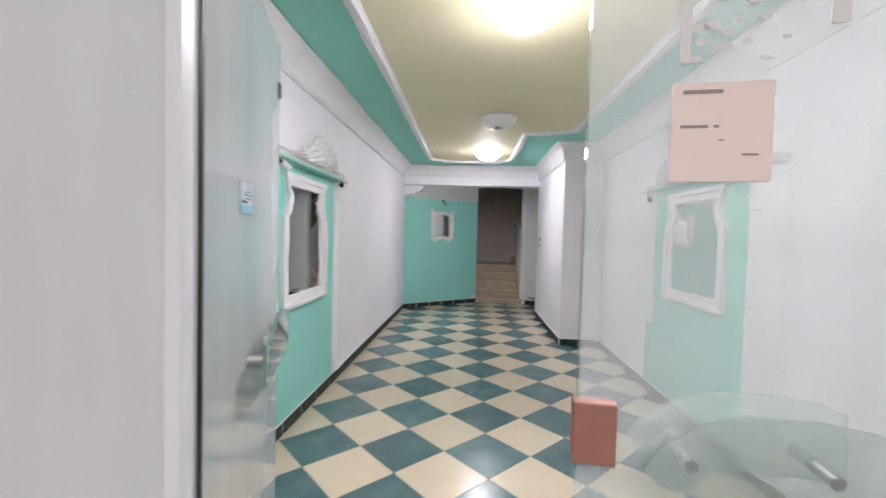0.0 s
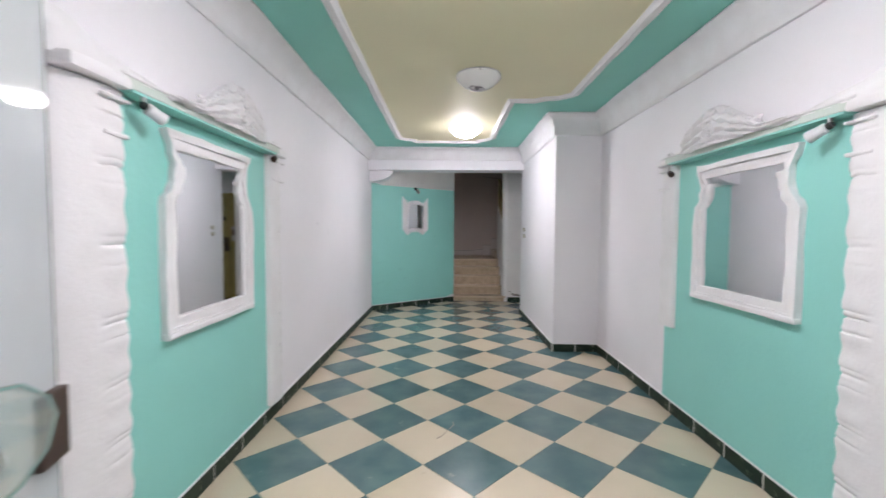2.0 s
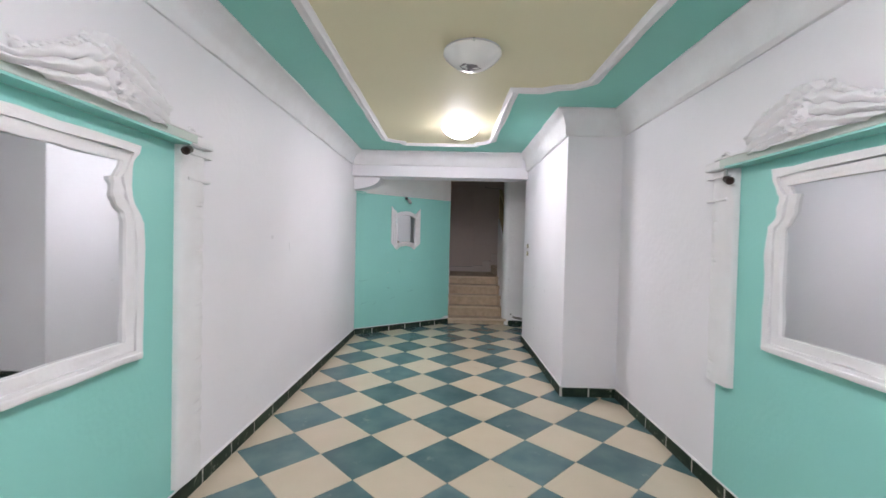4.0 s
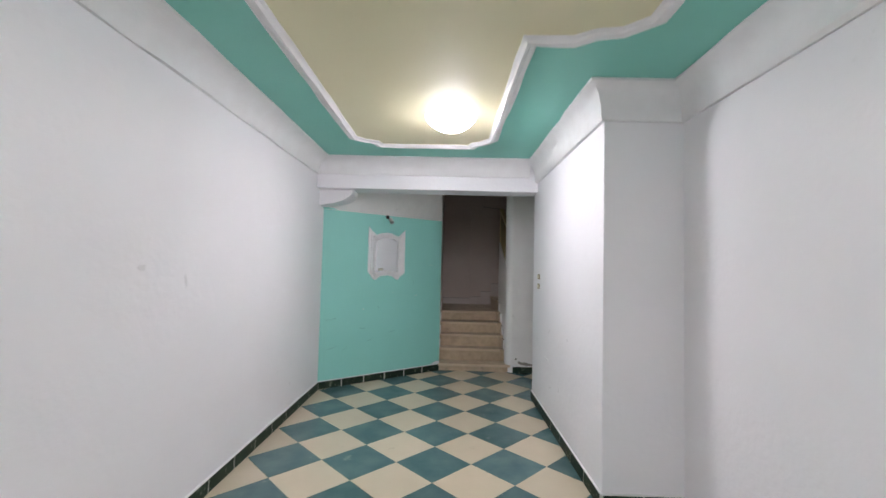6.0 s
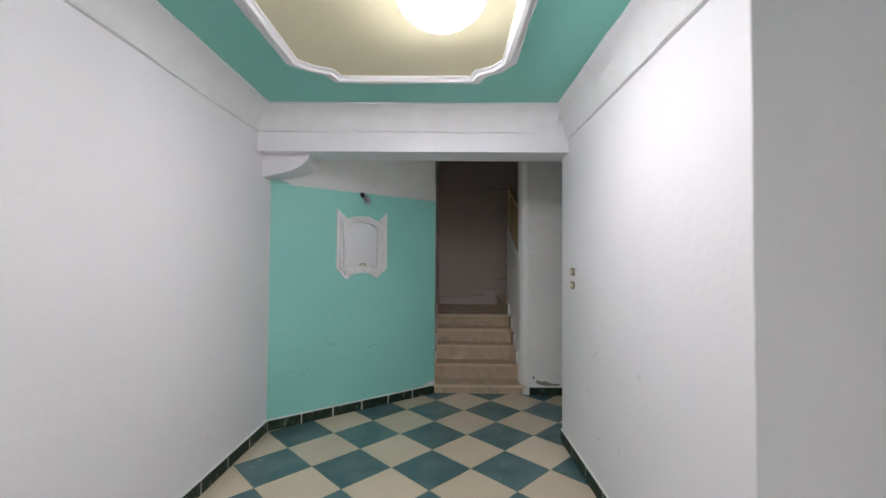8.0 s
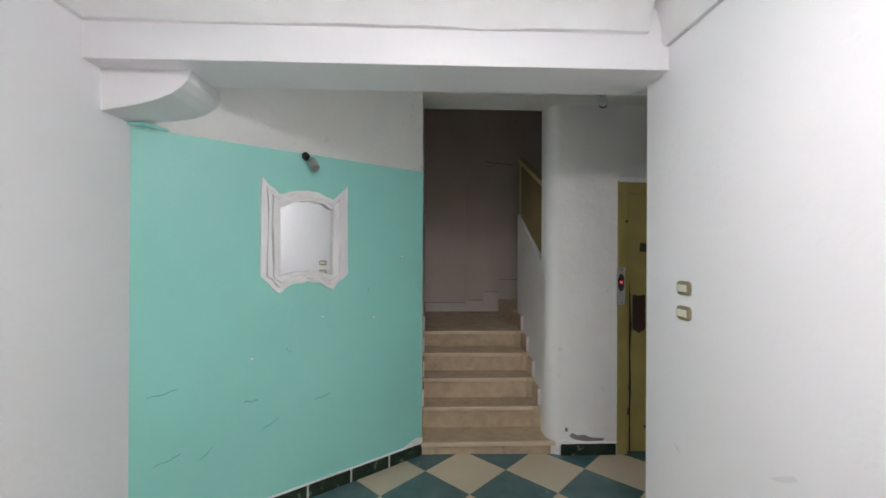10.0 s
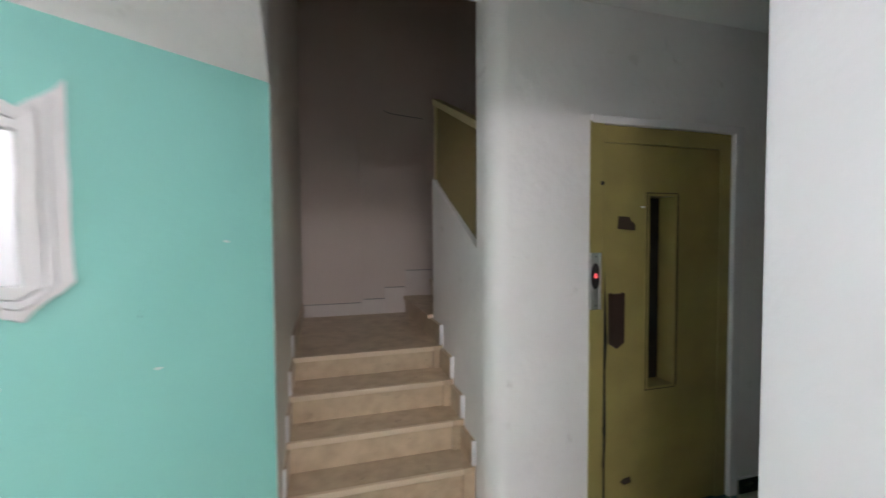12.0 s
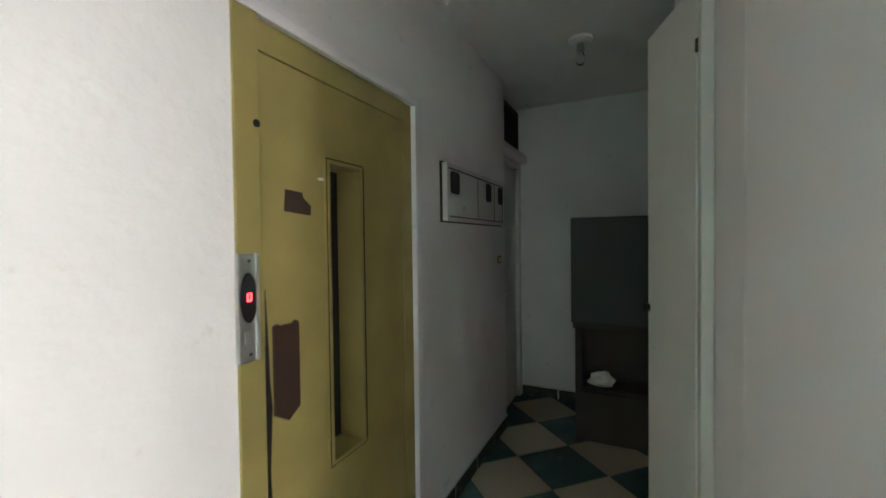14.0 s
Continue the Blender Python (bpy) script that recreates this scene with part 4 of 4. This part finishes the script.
part("window_edge", solid(wx0 - 0.020, wx0 - 0.0125, NY + 0.009, NY + 0.016, wz0 - 0.006, wz1 + 0.006, 0.001), LIFT, lift)
part("pull", prism([(1.780, 0.950), (1.828, 0.920), (1.875, 0.950), (1.875, 1.210), (1.863, 1.215), (1.853, 1.208), (1.803, 1.208), (1.793, 1.215), (1.780, 1.210)], pose(0, 0, 0, 90, 0, 0), -(NY + 0.016), -(NY + 0.004), 0.002), BROWN, lift, "dark brown recessed pull plate")
part("door_gap", prism([(1.756, 0.012), (1.768, 0.012), (1.766, 0.3), (1.772, 0.5), (1.765, 0.8), (1.775, 0.98), (1.768, 1.06), (1.764, 1.2), (1.757, 1.32), (1.754, 1.0)], pose(0, 0, 0, 90, 0, 0), -(NY + 0.02), -(NY + 0.0122)), DARK, lift, "dark gap along the leaf")
part("worn_label", prism([(1.832, 1.545), (1.941, 1.537), (1.943, 1.567), (1.911, 1.590), (1.906, 1.607), (1.838, 1.611)], pose(0, 0, 0, 90, 0, 0), -(NY + 0.0145), -(NY + 0.0125)), WOOD, lift, "torn dark adhesive patch")
part("keyhole", lathe([(0.011, -0.002), (0.011, 0.002)], (1.722, NY - 0.009, 1.774), pose(0, 0, 0, 90, 0, 0), 12), DARK, lift)
for x, z, w, h in ((1.90, 0.20, 0.035, 0.02), (1.75, 0.32, 0.012, 0.03), (1.99, 1.66, 0.016, 0.006), (1.755, 0.5, 0.008, 0.02)):
    part("paint_chip", prism([(x - w, z), (x - w * 0.3, z - h), (x + w, z - h * 0.5), (x + w * 0.7, z + h), (x - w * 0.4, z + h * 0.8)], pose(0, 0, 0, 90, 0, 0), -(NY + 0.0145), -(NY + 0.0130)), WOOD if z < 1 else PAPER, lift, "chipped paint")
call = thing("lift_call_panel", (1.68, NY, 1.14), "steel lift call panel with a red digit", "call panel")
part("plate", solid(1.645, 1.700, NY - 0.022, NY - 0.008, 1.14, 1.425, 0.004), STEEL, call)
part("side_lip", solid(1.697, 1.705, NY - 0.030, NY - 0.008, 1.14, 1.425, 0.003), STEEL, call)
part("display", prism([(1.675 + 0.026 * math.cos(a), 1.308 + 0.066 * math.sin(a)) for a in np.linspace(0, 2 * math.pi, 25)[:-1]], pose(0, 0, 0, 90, 0, 0), -(NY - 0.021), -(NY - 0.024)), DARK, call, "black oval display")
digit = bmesh.new()
for a in ((-0.006, 0.006, 0.008, 0.011), (-0.006, 0.006, -0.011, -0.008), (-0.007, -0.004, -0.010, 0.010), (0.004, 0.007, -0.010, 0.010)):
    box(digit, 1.676 + a[0], 1.676 + a[1], NY - 0.0255, NY - 0.0238, 1.310 + a[2], 1.310 + a[3])
part("digit", digit, RED, call, "glowing red figure 0")
part("button", solid(1.660, 1.688, NY - 0.026, NY - 0.021, 1.19, 1.222, 0.003), STEEL, call)
for z in (1.16, 1.405):
    part("screw", lathe([(0.004, -0.002), (0.004, 0.002)], (1.678, NY - 0.023, z), pose(0, 0, 0, 90, 0, 0), 10), DARK, call)
jamb = structure("trim", solid(2.59, 2.655, NY - 0.012, NY + 0.02, 0, 2.10, 0.006), PLASTER, "white plaster edge beside the lift door", "trim")
structure("trim_head", solid(1.66, 2.655, NY - 0.012, NY + 0.02, 2.072, 2.115, 0.006), PLASTER, "white plaster edge above the lift door", "trim")

# ---- lobby ----
meter = thing("meter_box", (3.36, NY, 1.53), "off-white metal meter box with three dark windows", "meter box")
mxz = pose(0, 0, 0, 90, 0, 0)
mx0, mx1, mz0, mz1 = 2.86, 3.88, 1.548, 1.868


def rect_ring(x0, x1, z0, z1, w, low, high):
    return ring([(x0, z0), (x1, z0), (x1, z1), (x0, z1)], [(x0 + w, z0 + w), (x1 - w, z0 + w), (x1 - w, z1 - w), (x0 + w, z1 - w)], mxz, -low, -high)


part("body", solid(mx0 + 0.02, mx1 - 0.02, NY - 0.03, NY, mz0 + 0.02, mz1 - 0.02, 0.006), PANELWHITE, meter)
part("frame", rect_ring(mx0 + 0.008, mx1 - 0.008, mz0 + 0.008, mz1 - 0.008, 0.02, NY, NY - 0.04), PANELWHITE, meter)
# raised black ring imitating the shade between body and frame
part("gap", rect_ring(mx0 + 0.028, mx1 - 0.028, mz0 + 0.028, mz1 - 0.028, 0.007, NY - 0.02, NY - 0.0315), DARK, meter, "black strip painted in for the shade of the gap")
part("rim", rect_ring(mx0, mx1, mz0, mz1, 0.008, NY, NY - 0.012), WOOD, meter, "dark rim")
for x in (2.99, 3.54, 3.79):
    w = 0.06 if x < 3.2 else 0.05
    part("window", prism([(x - w, 1.72), (x - w + 0.015, 1.705), (x + w - 0.015, 1.705), (x + w, 1.72), (x + w, 1.81), (x + w - 0.015, 1.825), (x - w + 0.015, 1.825), (x - w, 1.81)], mxz, -(NY - 0.028), -(NY - 0.033)), DARK, meter, "dark meter window")
for x in (3.34, 3.66):
    part("door_gap", solid(x - 0.003, x + 0.003, NY - 0.032, NY - 0.029, mz0 + 0.035, mz1 - 0.035), DARK, meter)
part("latch", solid(3.10, 3.115, NY - 0.04, NY - 0.03, 1.625, 1.645, 0.002), STEEL, meter)


def wall_switch(m, label):
    at = m.translation
    ob = thing("light_switch", at, label, "light switch", "switches by the beam")
    def rounded(w, h, r):
        return [(sx * (w - r) + r * math.cos(a), sz * (h - r) + r * math.sin(a)) for sx, sz, a0 in ((1, 1, 0), (-1, 1, 90), (-1, -1, 180), (1, -1, 270)) for a in [radians(a0 + 22.5 * k) for k in range(5)]]
    part("plate", prism(rounded(0.044, 0.029, 0.020), m, 0, 0.009, 0.002), BRASS, ob, "dark brass-edged plate")
    part("inset", prism(rounded(0.034, 0.019, 0.012), m, 0.008, 0.012, 0.001), BRASS, ob)
    for k in (-1, 0, 1):
        part("rocker", prism([(k * 0.020 - 0.0085, -0.0145), (k * 0.020 + 0.0085, -0.0145), (k * 0.020 + 0.0085, 0.0145), (k * 0.020 - 0.0085, 0.0145)], m, 0.011, 0.016, 0.002), IVORY, ob)


SW = Matrix(((0, 0, -1, PX), (-1, 0, 0, 7.37), (0, 1, 0, 1.398), (0, 0, 0, 1)))
wall_switch(SW, "brass-edged ivory switch on the white wall")
wall_switch(Matrix.Translation((0, 0, -0.102)) @ SW, "brass-edged ivory switch below another on the white wall")
wall_switch(Matrix(((1, 0, 0, 3.84), (0, 0, -1, NY), (0, 1, 0, 1.306), (0, 0, 0, 1))), "small worn switch on the shaded lobby wall")

tr = thing("window_3", (4.33, 8.9, 2.2), "dark transom window above the recessed lobby door", "window")
tr["kind"] = "structure"
part("pane", solid(4.05, 4.64, 8.905, 8.92, 2.27, 2.58), DARK, tr, "dark glass")
part("window_frame", rect_ring(4.0, 4.69, 2.23, 2.62, 0.05, 8.93, 8.875), WOOD, tr)
part("window_sill", solid(4.0, 4.705, 8.80, 8.93, 2.15, 2.22, 0.004), PLASTER, tr)
d3 = thing("door_3", (4.33, 8.9, 0), "closed pale painted door recessed at the lobby end", "door")
d3["kind"] = "structure"
part("leaf", solid(4.07, 4.63, 8.89, 8.925, 0.01, 2.09, 0.003), PANELWHITE, d3)
part("door_frame", solid(4.002, 4.07, 8.86, 8.93, 0, 2.15, 0.003), PANELWHITE, d3)
part("door_frame", solid(4.63, 4.70, 8.86, 8.93, 0, 2.15, 0.003), PANELWHITE, d3)
part("door_frame", solid(4.07, 4.63, 8.86, 8.93, 2.09, 2.15, 0.003), PANELWHITE, d3)
part("door_handle", tube([(4.12, 8.885, 1.0), (4.12, 8.85, 1.0), (4.22, 8.845, 1.0)], 0.009), STEEL, d3)

d4 = thing("door_4", (2.36, 7.69, 0), "white painted lobby door ajar with a latch", "door")
d4["kind"] = "structure"
part("door_frame", solid(2.29, 2.36, BB + 0.002, BB + 0.035, 0, 2.26, 0.004), PANELWHITE, d4)
DM = leaf_frame((2.365, BB + 0.022), (0.335, 0.125))
part("leaf", prism([(0.0, 0.01), (0.35, 0.01), (0.35, 2.2), (0.0, 2.2)], DM, -0.018, 0.018, 0.003), PANELWHITE, d4)
part("edge_strip", prism([(0.352, 0.01), (0.360, 0.01), (0.360, 2.2), (0.352, 2.2)], DM, -0.010, 0.010), PAPER, d4, "pale worn leaf edge")
part("latch", prism([(0.33, 1.175), (0.372, 1.175), (0.372, 1.20), (0.33, 1.20)], DM, -0.03, 0.03, 0.002), DARK, d4, "dark latch")
part("hinge", prism([(-0.010, 1.995), (0.002, 1.995), (0.002, 2.035), (-0.010, 2.035)], DM, -0.022, 0.022, 0.002), DARK, d4, "dark hinge")

cab = thing("grey_cabinet", (4.13, 7.9, 0.85), "dark grey metal cabinet standing on a dark wooden stand", "cabinet")
part("body", solid(3.930, 4.430, 7.530, 8.300, 0.860, 1.600, 0.006), GREY, cab)
part("door", solid(3.912, 3.930, 7.540, 8.290, 0.870, 1.590, 0.004), GREY, cab)
part("handle", tube([(3.912, 7.63, 1.2), (3.89, 7.63, 1.2), (3.89, 7.63, 1.32), (3.912, 7.63, 1.32)], 0.007), STEEL, cab)
stand = thing("wooden_stand", (4.18, 7.9, 0), "dark brown wooden stand under the grey cabinet", "stand")
part("top", solid(3.940, 4.480, 7.510, 8.290, 0.820, 0.860, 0.004), WOOD, stand)
part("shelf", solid(4.000, 4.460, 7.530, 8.270, 0.360, 0.390, 0.004), WOOD, stand)
part("back", solid(4.200, 4.230, 7.530, 8.270, 0.360, 0.820), WOOD, stand)
part("front_panel", solid(3.955, 3.980, 7.530, 8.270, 0.020, 0.370, 0.003), WOOD, stand)
part("side_panel", solid(3.980, 4.440, 8.255, 8.280, 0.020, 0.820), WOOD, stand)
for x in (3.96, 4.42):
    for y in (7.53, 8.23):
        part("leg", solid(x, x + 0.045, y, y + 0.045, 0, 0.82, 0.004), WOOD, stand)
bm = bmesh.new()
rng = random.Random(3)
bmesh.ops.create_icosphere(bm, subdivisions=3, radius=1.0)
for v in bm.verts:
    k = 0.75 + 0.5 * abs(noise.noise(v.co * 2.3))
    v.co = Vector((4.07 + v.co.x * 0.06 * k, 8.11 + v.co.y * 0.10 * k, 0.392 + max(0, 0.04 + v.co.z * 0.07 * k)))
paper = tagged(new("crumpled_paper", mesh_of("crumpled_paper", bm, PAPER)), "crumpled white paper lying on the dark shelf", "paper")

# ---- chipped plaster, cement patches and scratches ----
def blotch(pts, m, lo, hi):
    return prism(pts, m, lo, hi)


FRONT = Matrix(((1, 0, 0, 0), (0, 0, -1, NY), (0, 1, 0, 0), (0, 0, 0, 1)))
chip = thing("plaster_damage", (1.4, NY, 0.1), "chipped plaster showing bare cement above the baseboard", "damage")
part("cement_patch", blotch([(1.29, 0.14), (1.33, 0.115), (1.42, 0.10), (1.55, 0.105), (1.56, 0.12), (1.47, 0.125), (1.40, 0.15), (1.35, 0.145), (1.31, 0.165)], FRONT, 0.0, 0.002), CEMENT, chip)
part("cement_patch", blotch([(1.255, 0.18), (1.275, 0.175), (1.28, 0.20), (1.26, 0.205)], FRONT, 0.0, 0.002), CEMENT, chip)
part("plaster_lump", blotch([(1.185, 0.07), (1.26, 0.075), (1.33, 0.085), (1.32, 0.10), (1.25, 0.115), (1.19, 0.10)], FRONT, 0.0, 0.014), PLASTER, chip)
foot = thing("plaster_lump", SL @ Vector((1.7, 0.09, 0)), "rough white plaster lump above the marble baseboard", "damage")
part("lump", blotch([(1.58, 0.085), (1.66, 0.09), (1.765, 0.085), (1.765, 0.13), (1.71, 0.135), (1.65, 0.11)], SL, 0.0, 0.014), PLASTER, foot)
SCRATCH = material("dark_green_scratch", (0.12, 0.30, 0.27), 0.7)
scr = thing("wall_scratches", SL @ Vector((0.6, 0.6, 0)), "dark scratches and scuffs on the mint wall", "scratch")
rng = random.Random(21)
for s, z, ln, ang in ((0.07, 0.80, 0.13, 8), (0.10, 0.45, 0.12, 14), (0.62, 0.50, 0.10, 25), (0.93, 0.60, 0.10, 10), (0.30, 0.42, 0.08, 40), (0.75, 0.95, 0.05, -40), (1.30, 1.25, 0.03, 70), (0.52, 0.68, 0.07, -5)):
    a = radians(ang)
    pts = [(s + ln * q * math.cos(a), z + ln * q * math.sin(a) + 0.006 * math.sin(q * 9)) for q in np.linspace(0, 1, 6)]
    part("scratch", prism(pts + [(x, y + 0.0022 + 0.002 * rng.random()) for x, y in pts[::-1]], SL, 0.0, 0.0012), SCRATCH, scr)
for s, z in ((0.98, 1.12), (0.56, 0.92), (1.35, 1.08), (1.58, 1.5)):
    part("chip", prism([(s + 0.008 * math.cos(a) * (0.7 + rng.random()), z + 0.005 * math.sin(a)) for a in np.linspace(0, 6.28, 8)[:-1]], SL, 0.0, 0.0012), PAPER, scr)

crack = thing("wall_crack", (1.1, SB, 2.65), "thin dark crack across the stairwell back wall", "crack")
part("line", tube([(0.93, SB - 0.001, 2.70), (0.97, SB - 0.001, 2.675), (1.06, SB - 0.001, 2.665), (1.16, SB - 0.001, 2.655), (1.30, SB - 0.001, 2.645)], 0.003, seg=5), GREY, crack)
SMUDGE = material("faint_wall_smudge", (0.72, 0.705, 0.725), 0.7, second=(0.78, 0.765, 0.79), scale=18, amount=1.0)


def smudges(m, spots, label):
    ob = thing("wall_smudges", m.translation, label, "smudge")
    for s, z, w, h, ang in spots:
        ca, sa = math.cos(radians(ang)), math.sin(radians(ang))
        pts = []
        for a in np.linspace(0, 2 * math.pi, 13)[:-1]:
            k = 0.6 + 0.6 * rng.random()
            x, y = w * k * math.cos(a), h * k * math.sin(a)
            pts.append((s + x * ca - y * sa, z + x * sa + y * ca))
        part("smudge", prism(pts, m, 0.0, 0.0008), SMUDGE, ob)


BOXW = Matrix(((0, 0, -1, PX), (-1, 0, 0, 0), (0, 1, 0, 0), (0, 0, 0, 1)))
smudges(BOXW, [(-6.9, 0.88, 0.05, 0.010, 30), (-7.0, 0.60, 0.06, 0.008, 160), (-6.55, 0.42, 0.03, 0.008, 60), (-6.85, 0.36, 0.05, 0.006, 20), (-7.42, 0.72, 0.03, 0.006, -30), (-6.3, 0.9, 0.02, 0.02, 0)], "faint grey scuffs low on the white wall")
LEFTW = Matrix(((0, 0, 1, L), (1, 0, 0, 0), (0, 1, 0, 0), (0, 0, 0, 1)))
smudges(LEFTW, [(4.9, 1.44, 0.03, 0.02, 0), (5.25, 1.36, 0.012, 0.04, 10), (6.9, 0.32, 0.012, 0.02, 0), (6.6, 0.5, 0.02, 0.005, 20), (1.9, 1.1, 0.02, 0.008, 0)], "faint grey scuffs on the white wall")

thread = tagged(new("thread", mesh_of("thread", tube([(-0.01, 3.525, 0.0022), (0.02, 3.55, 0.0022), (0.05, 3.605, 0.0022), (0.075, 3.66, 0.0022), (0.105, 3.715, 0.0022), (0.10, 3.76, 0.0022)], 0.0022, seg=6), CEMENT)), "thin dark thread lying on the tile floor", "thread")

# ---- marble baseboard, tile by tile ----
def baseboard(name, a, b, label, h=0.085):
    a, b = Vector((*a, 0)), Vector((*b, 0))
    d = (b - a).normalized()
    n = Vector((d.y, -d.x, 0))
    m = Matrix(((d.x, 0, n.x, a.x), (d.y, 0, n.y, a.y), (0, 1, 0, 0), (0, 0, 0, 1)))
    ln = (b - a).length
    ob = structure(name, prism([(0, 0), (ln, 0), (ln, h - 0.004), (0, h - 0.004)], m, -0.002, 0.0115), JOINT, label, "baseboard")
    k = max(1, round(ln / 0.31))
    for i in range(k):
        s0, s1 = ln * i / k + 0.007, ln * (i + 1) / k - 0.007
        part("marble_tile", prism([(s0, 0), (s1, 0), (s1, h), (s0, h)], m, 0.002, 0.013 + 0.002 * random.random(), 0.0012), MARBLE, ob)
    part("plaster_line", prism([(0, h), (ln, h), (ln, h + 0.009), (0, h + 0.009)], m, -0.001, 0.010), PLASTER, ob, "white plaster line on top")
    return ob


words = "dark green marble baseboard tiles with pale joints"
baseboard("baseboard_left", (L, DY + 0.05), (L, 7.76), words)
baseboard("baseboard_slant", TA, TB, words)
baseboard("baseboard_pier", (1.215, NY), (1.65, NY), words)
baseboard("baseboard_boxed", (PX, BB), (PX, PY), words)
baseboard("baseboard_boxed_front", (PX, PY), (R, PY), words)
baseboard("baseboard_right", (R, PY), (R, DY + 0.05), words)
baseboard("baseboard_meter", (2.657, NY), (4.0, NY), words)
baseboard("baseboard_end", (4.71, 8.86), (4.71, 7.2), words)

# ---- floor tiles, laid on the diagonal ----
D = 0.566
ZONES = [
    [(L, -1.6), (R, -1.6), (R, PY), (L, PY)],
    [(L, PY), (PX, PY), (PX, BB), (L, BB)],
    [(L, BB), (PX, BB), (4.71, BB), (4.71, 7.77), (L, 7.77)],
    [(L, 7.77), (1.66, 7.77), (1.66, NY), (TB[0], TB[1])],
    [(1.66, 7.77), (4.71, 7.77), (4.71, 8.93), (1.66, 8.93)],
]


def clip(poly, zone):
    for i in range(len(zone)):
        (ax, ay), (bx, by) = zone[i], zone[(i + 1) % len(zone)]
        res = []
        for k in range(len(poly)):
            p, q = poly[k], poly[(k + 1) % len(poly)]
            dp = (bx - ax) * (p[1] - ay) - (by - ay) * (p[0] - ax)
            dq = (bx - ax) * (q[1] - ay) - (by - ay) * (q[0] - ax)
            if dp >= 0:
                res.append(p)
            if (dp >= 0) != (dq >= 0):
                f = dp / (dp - dq)
                res.append((p[0] + f * (q[0] - p[0]), p[1] + f * (q[1] - p[1])))
        poly = res
        if len(poly) < 3:
            return []
    return poly


floor = structure("floor", prism([(L - 0.1, -1.6), (R + 0.1, -1.6), (R + 0.1, 7.1), (5.1, 7.1), (5.1, 9.05), (L - 0.1, 9.05)], None, -0.12, -0.0035), GROUT, "diagonal chequered teal and cream tile floor", "floor")
g = D / 2 - 0.0022


def lay(cx, cy, mat):
    bm = bmesh.new()
    for zone in ZONES:
        poly = clip([(cx, cy - g), (cx + g, cy), (cx, cy + g), (cx - g, cy)], zone)
        if not poly:
            continue
        top = [bm.verts.new((x - cx, y - cy, 0)) for x, y in poly]
        low = [bm.verts.new((x - cx, y - cy, -0.006)) for x, y in poly]
        try:
            bm.faces.new(top)
        except ValueError:
            continue
        for k in range(len(poly)):
            bm.faces.new((low[k], low[(k + 1) % len(poly)], top[(k + 1) % len(poly)], top[k]))
    if not bm.faces:
        bm.free()
        return
    ob = new("tile", mesh_of("tile", bm, mat))
    ob.location = (cx, cy, random.uniform(-0.0006, 0.0006))
    ob.parent = floor


for i in range(-4, 11):
    for j in range(-18, 3):
        cx, cy = 0.2 + i * D, 8.6 + j * D
        if L - 0.3 < cx < 5.3 and -1.8 < cy < 9.3:
            lay(cx, cy + D / 2, TILE_TEAL)
            lay(cx + D / 2, cy, TILE_CREAM)
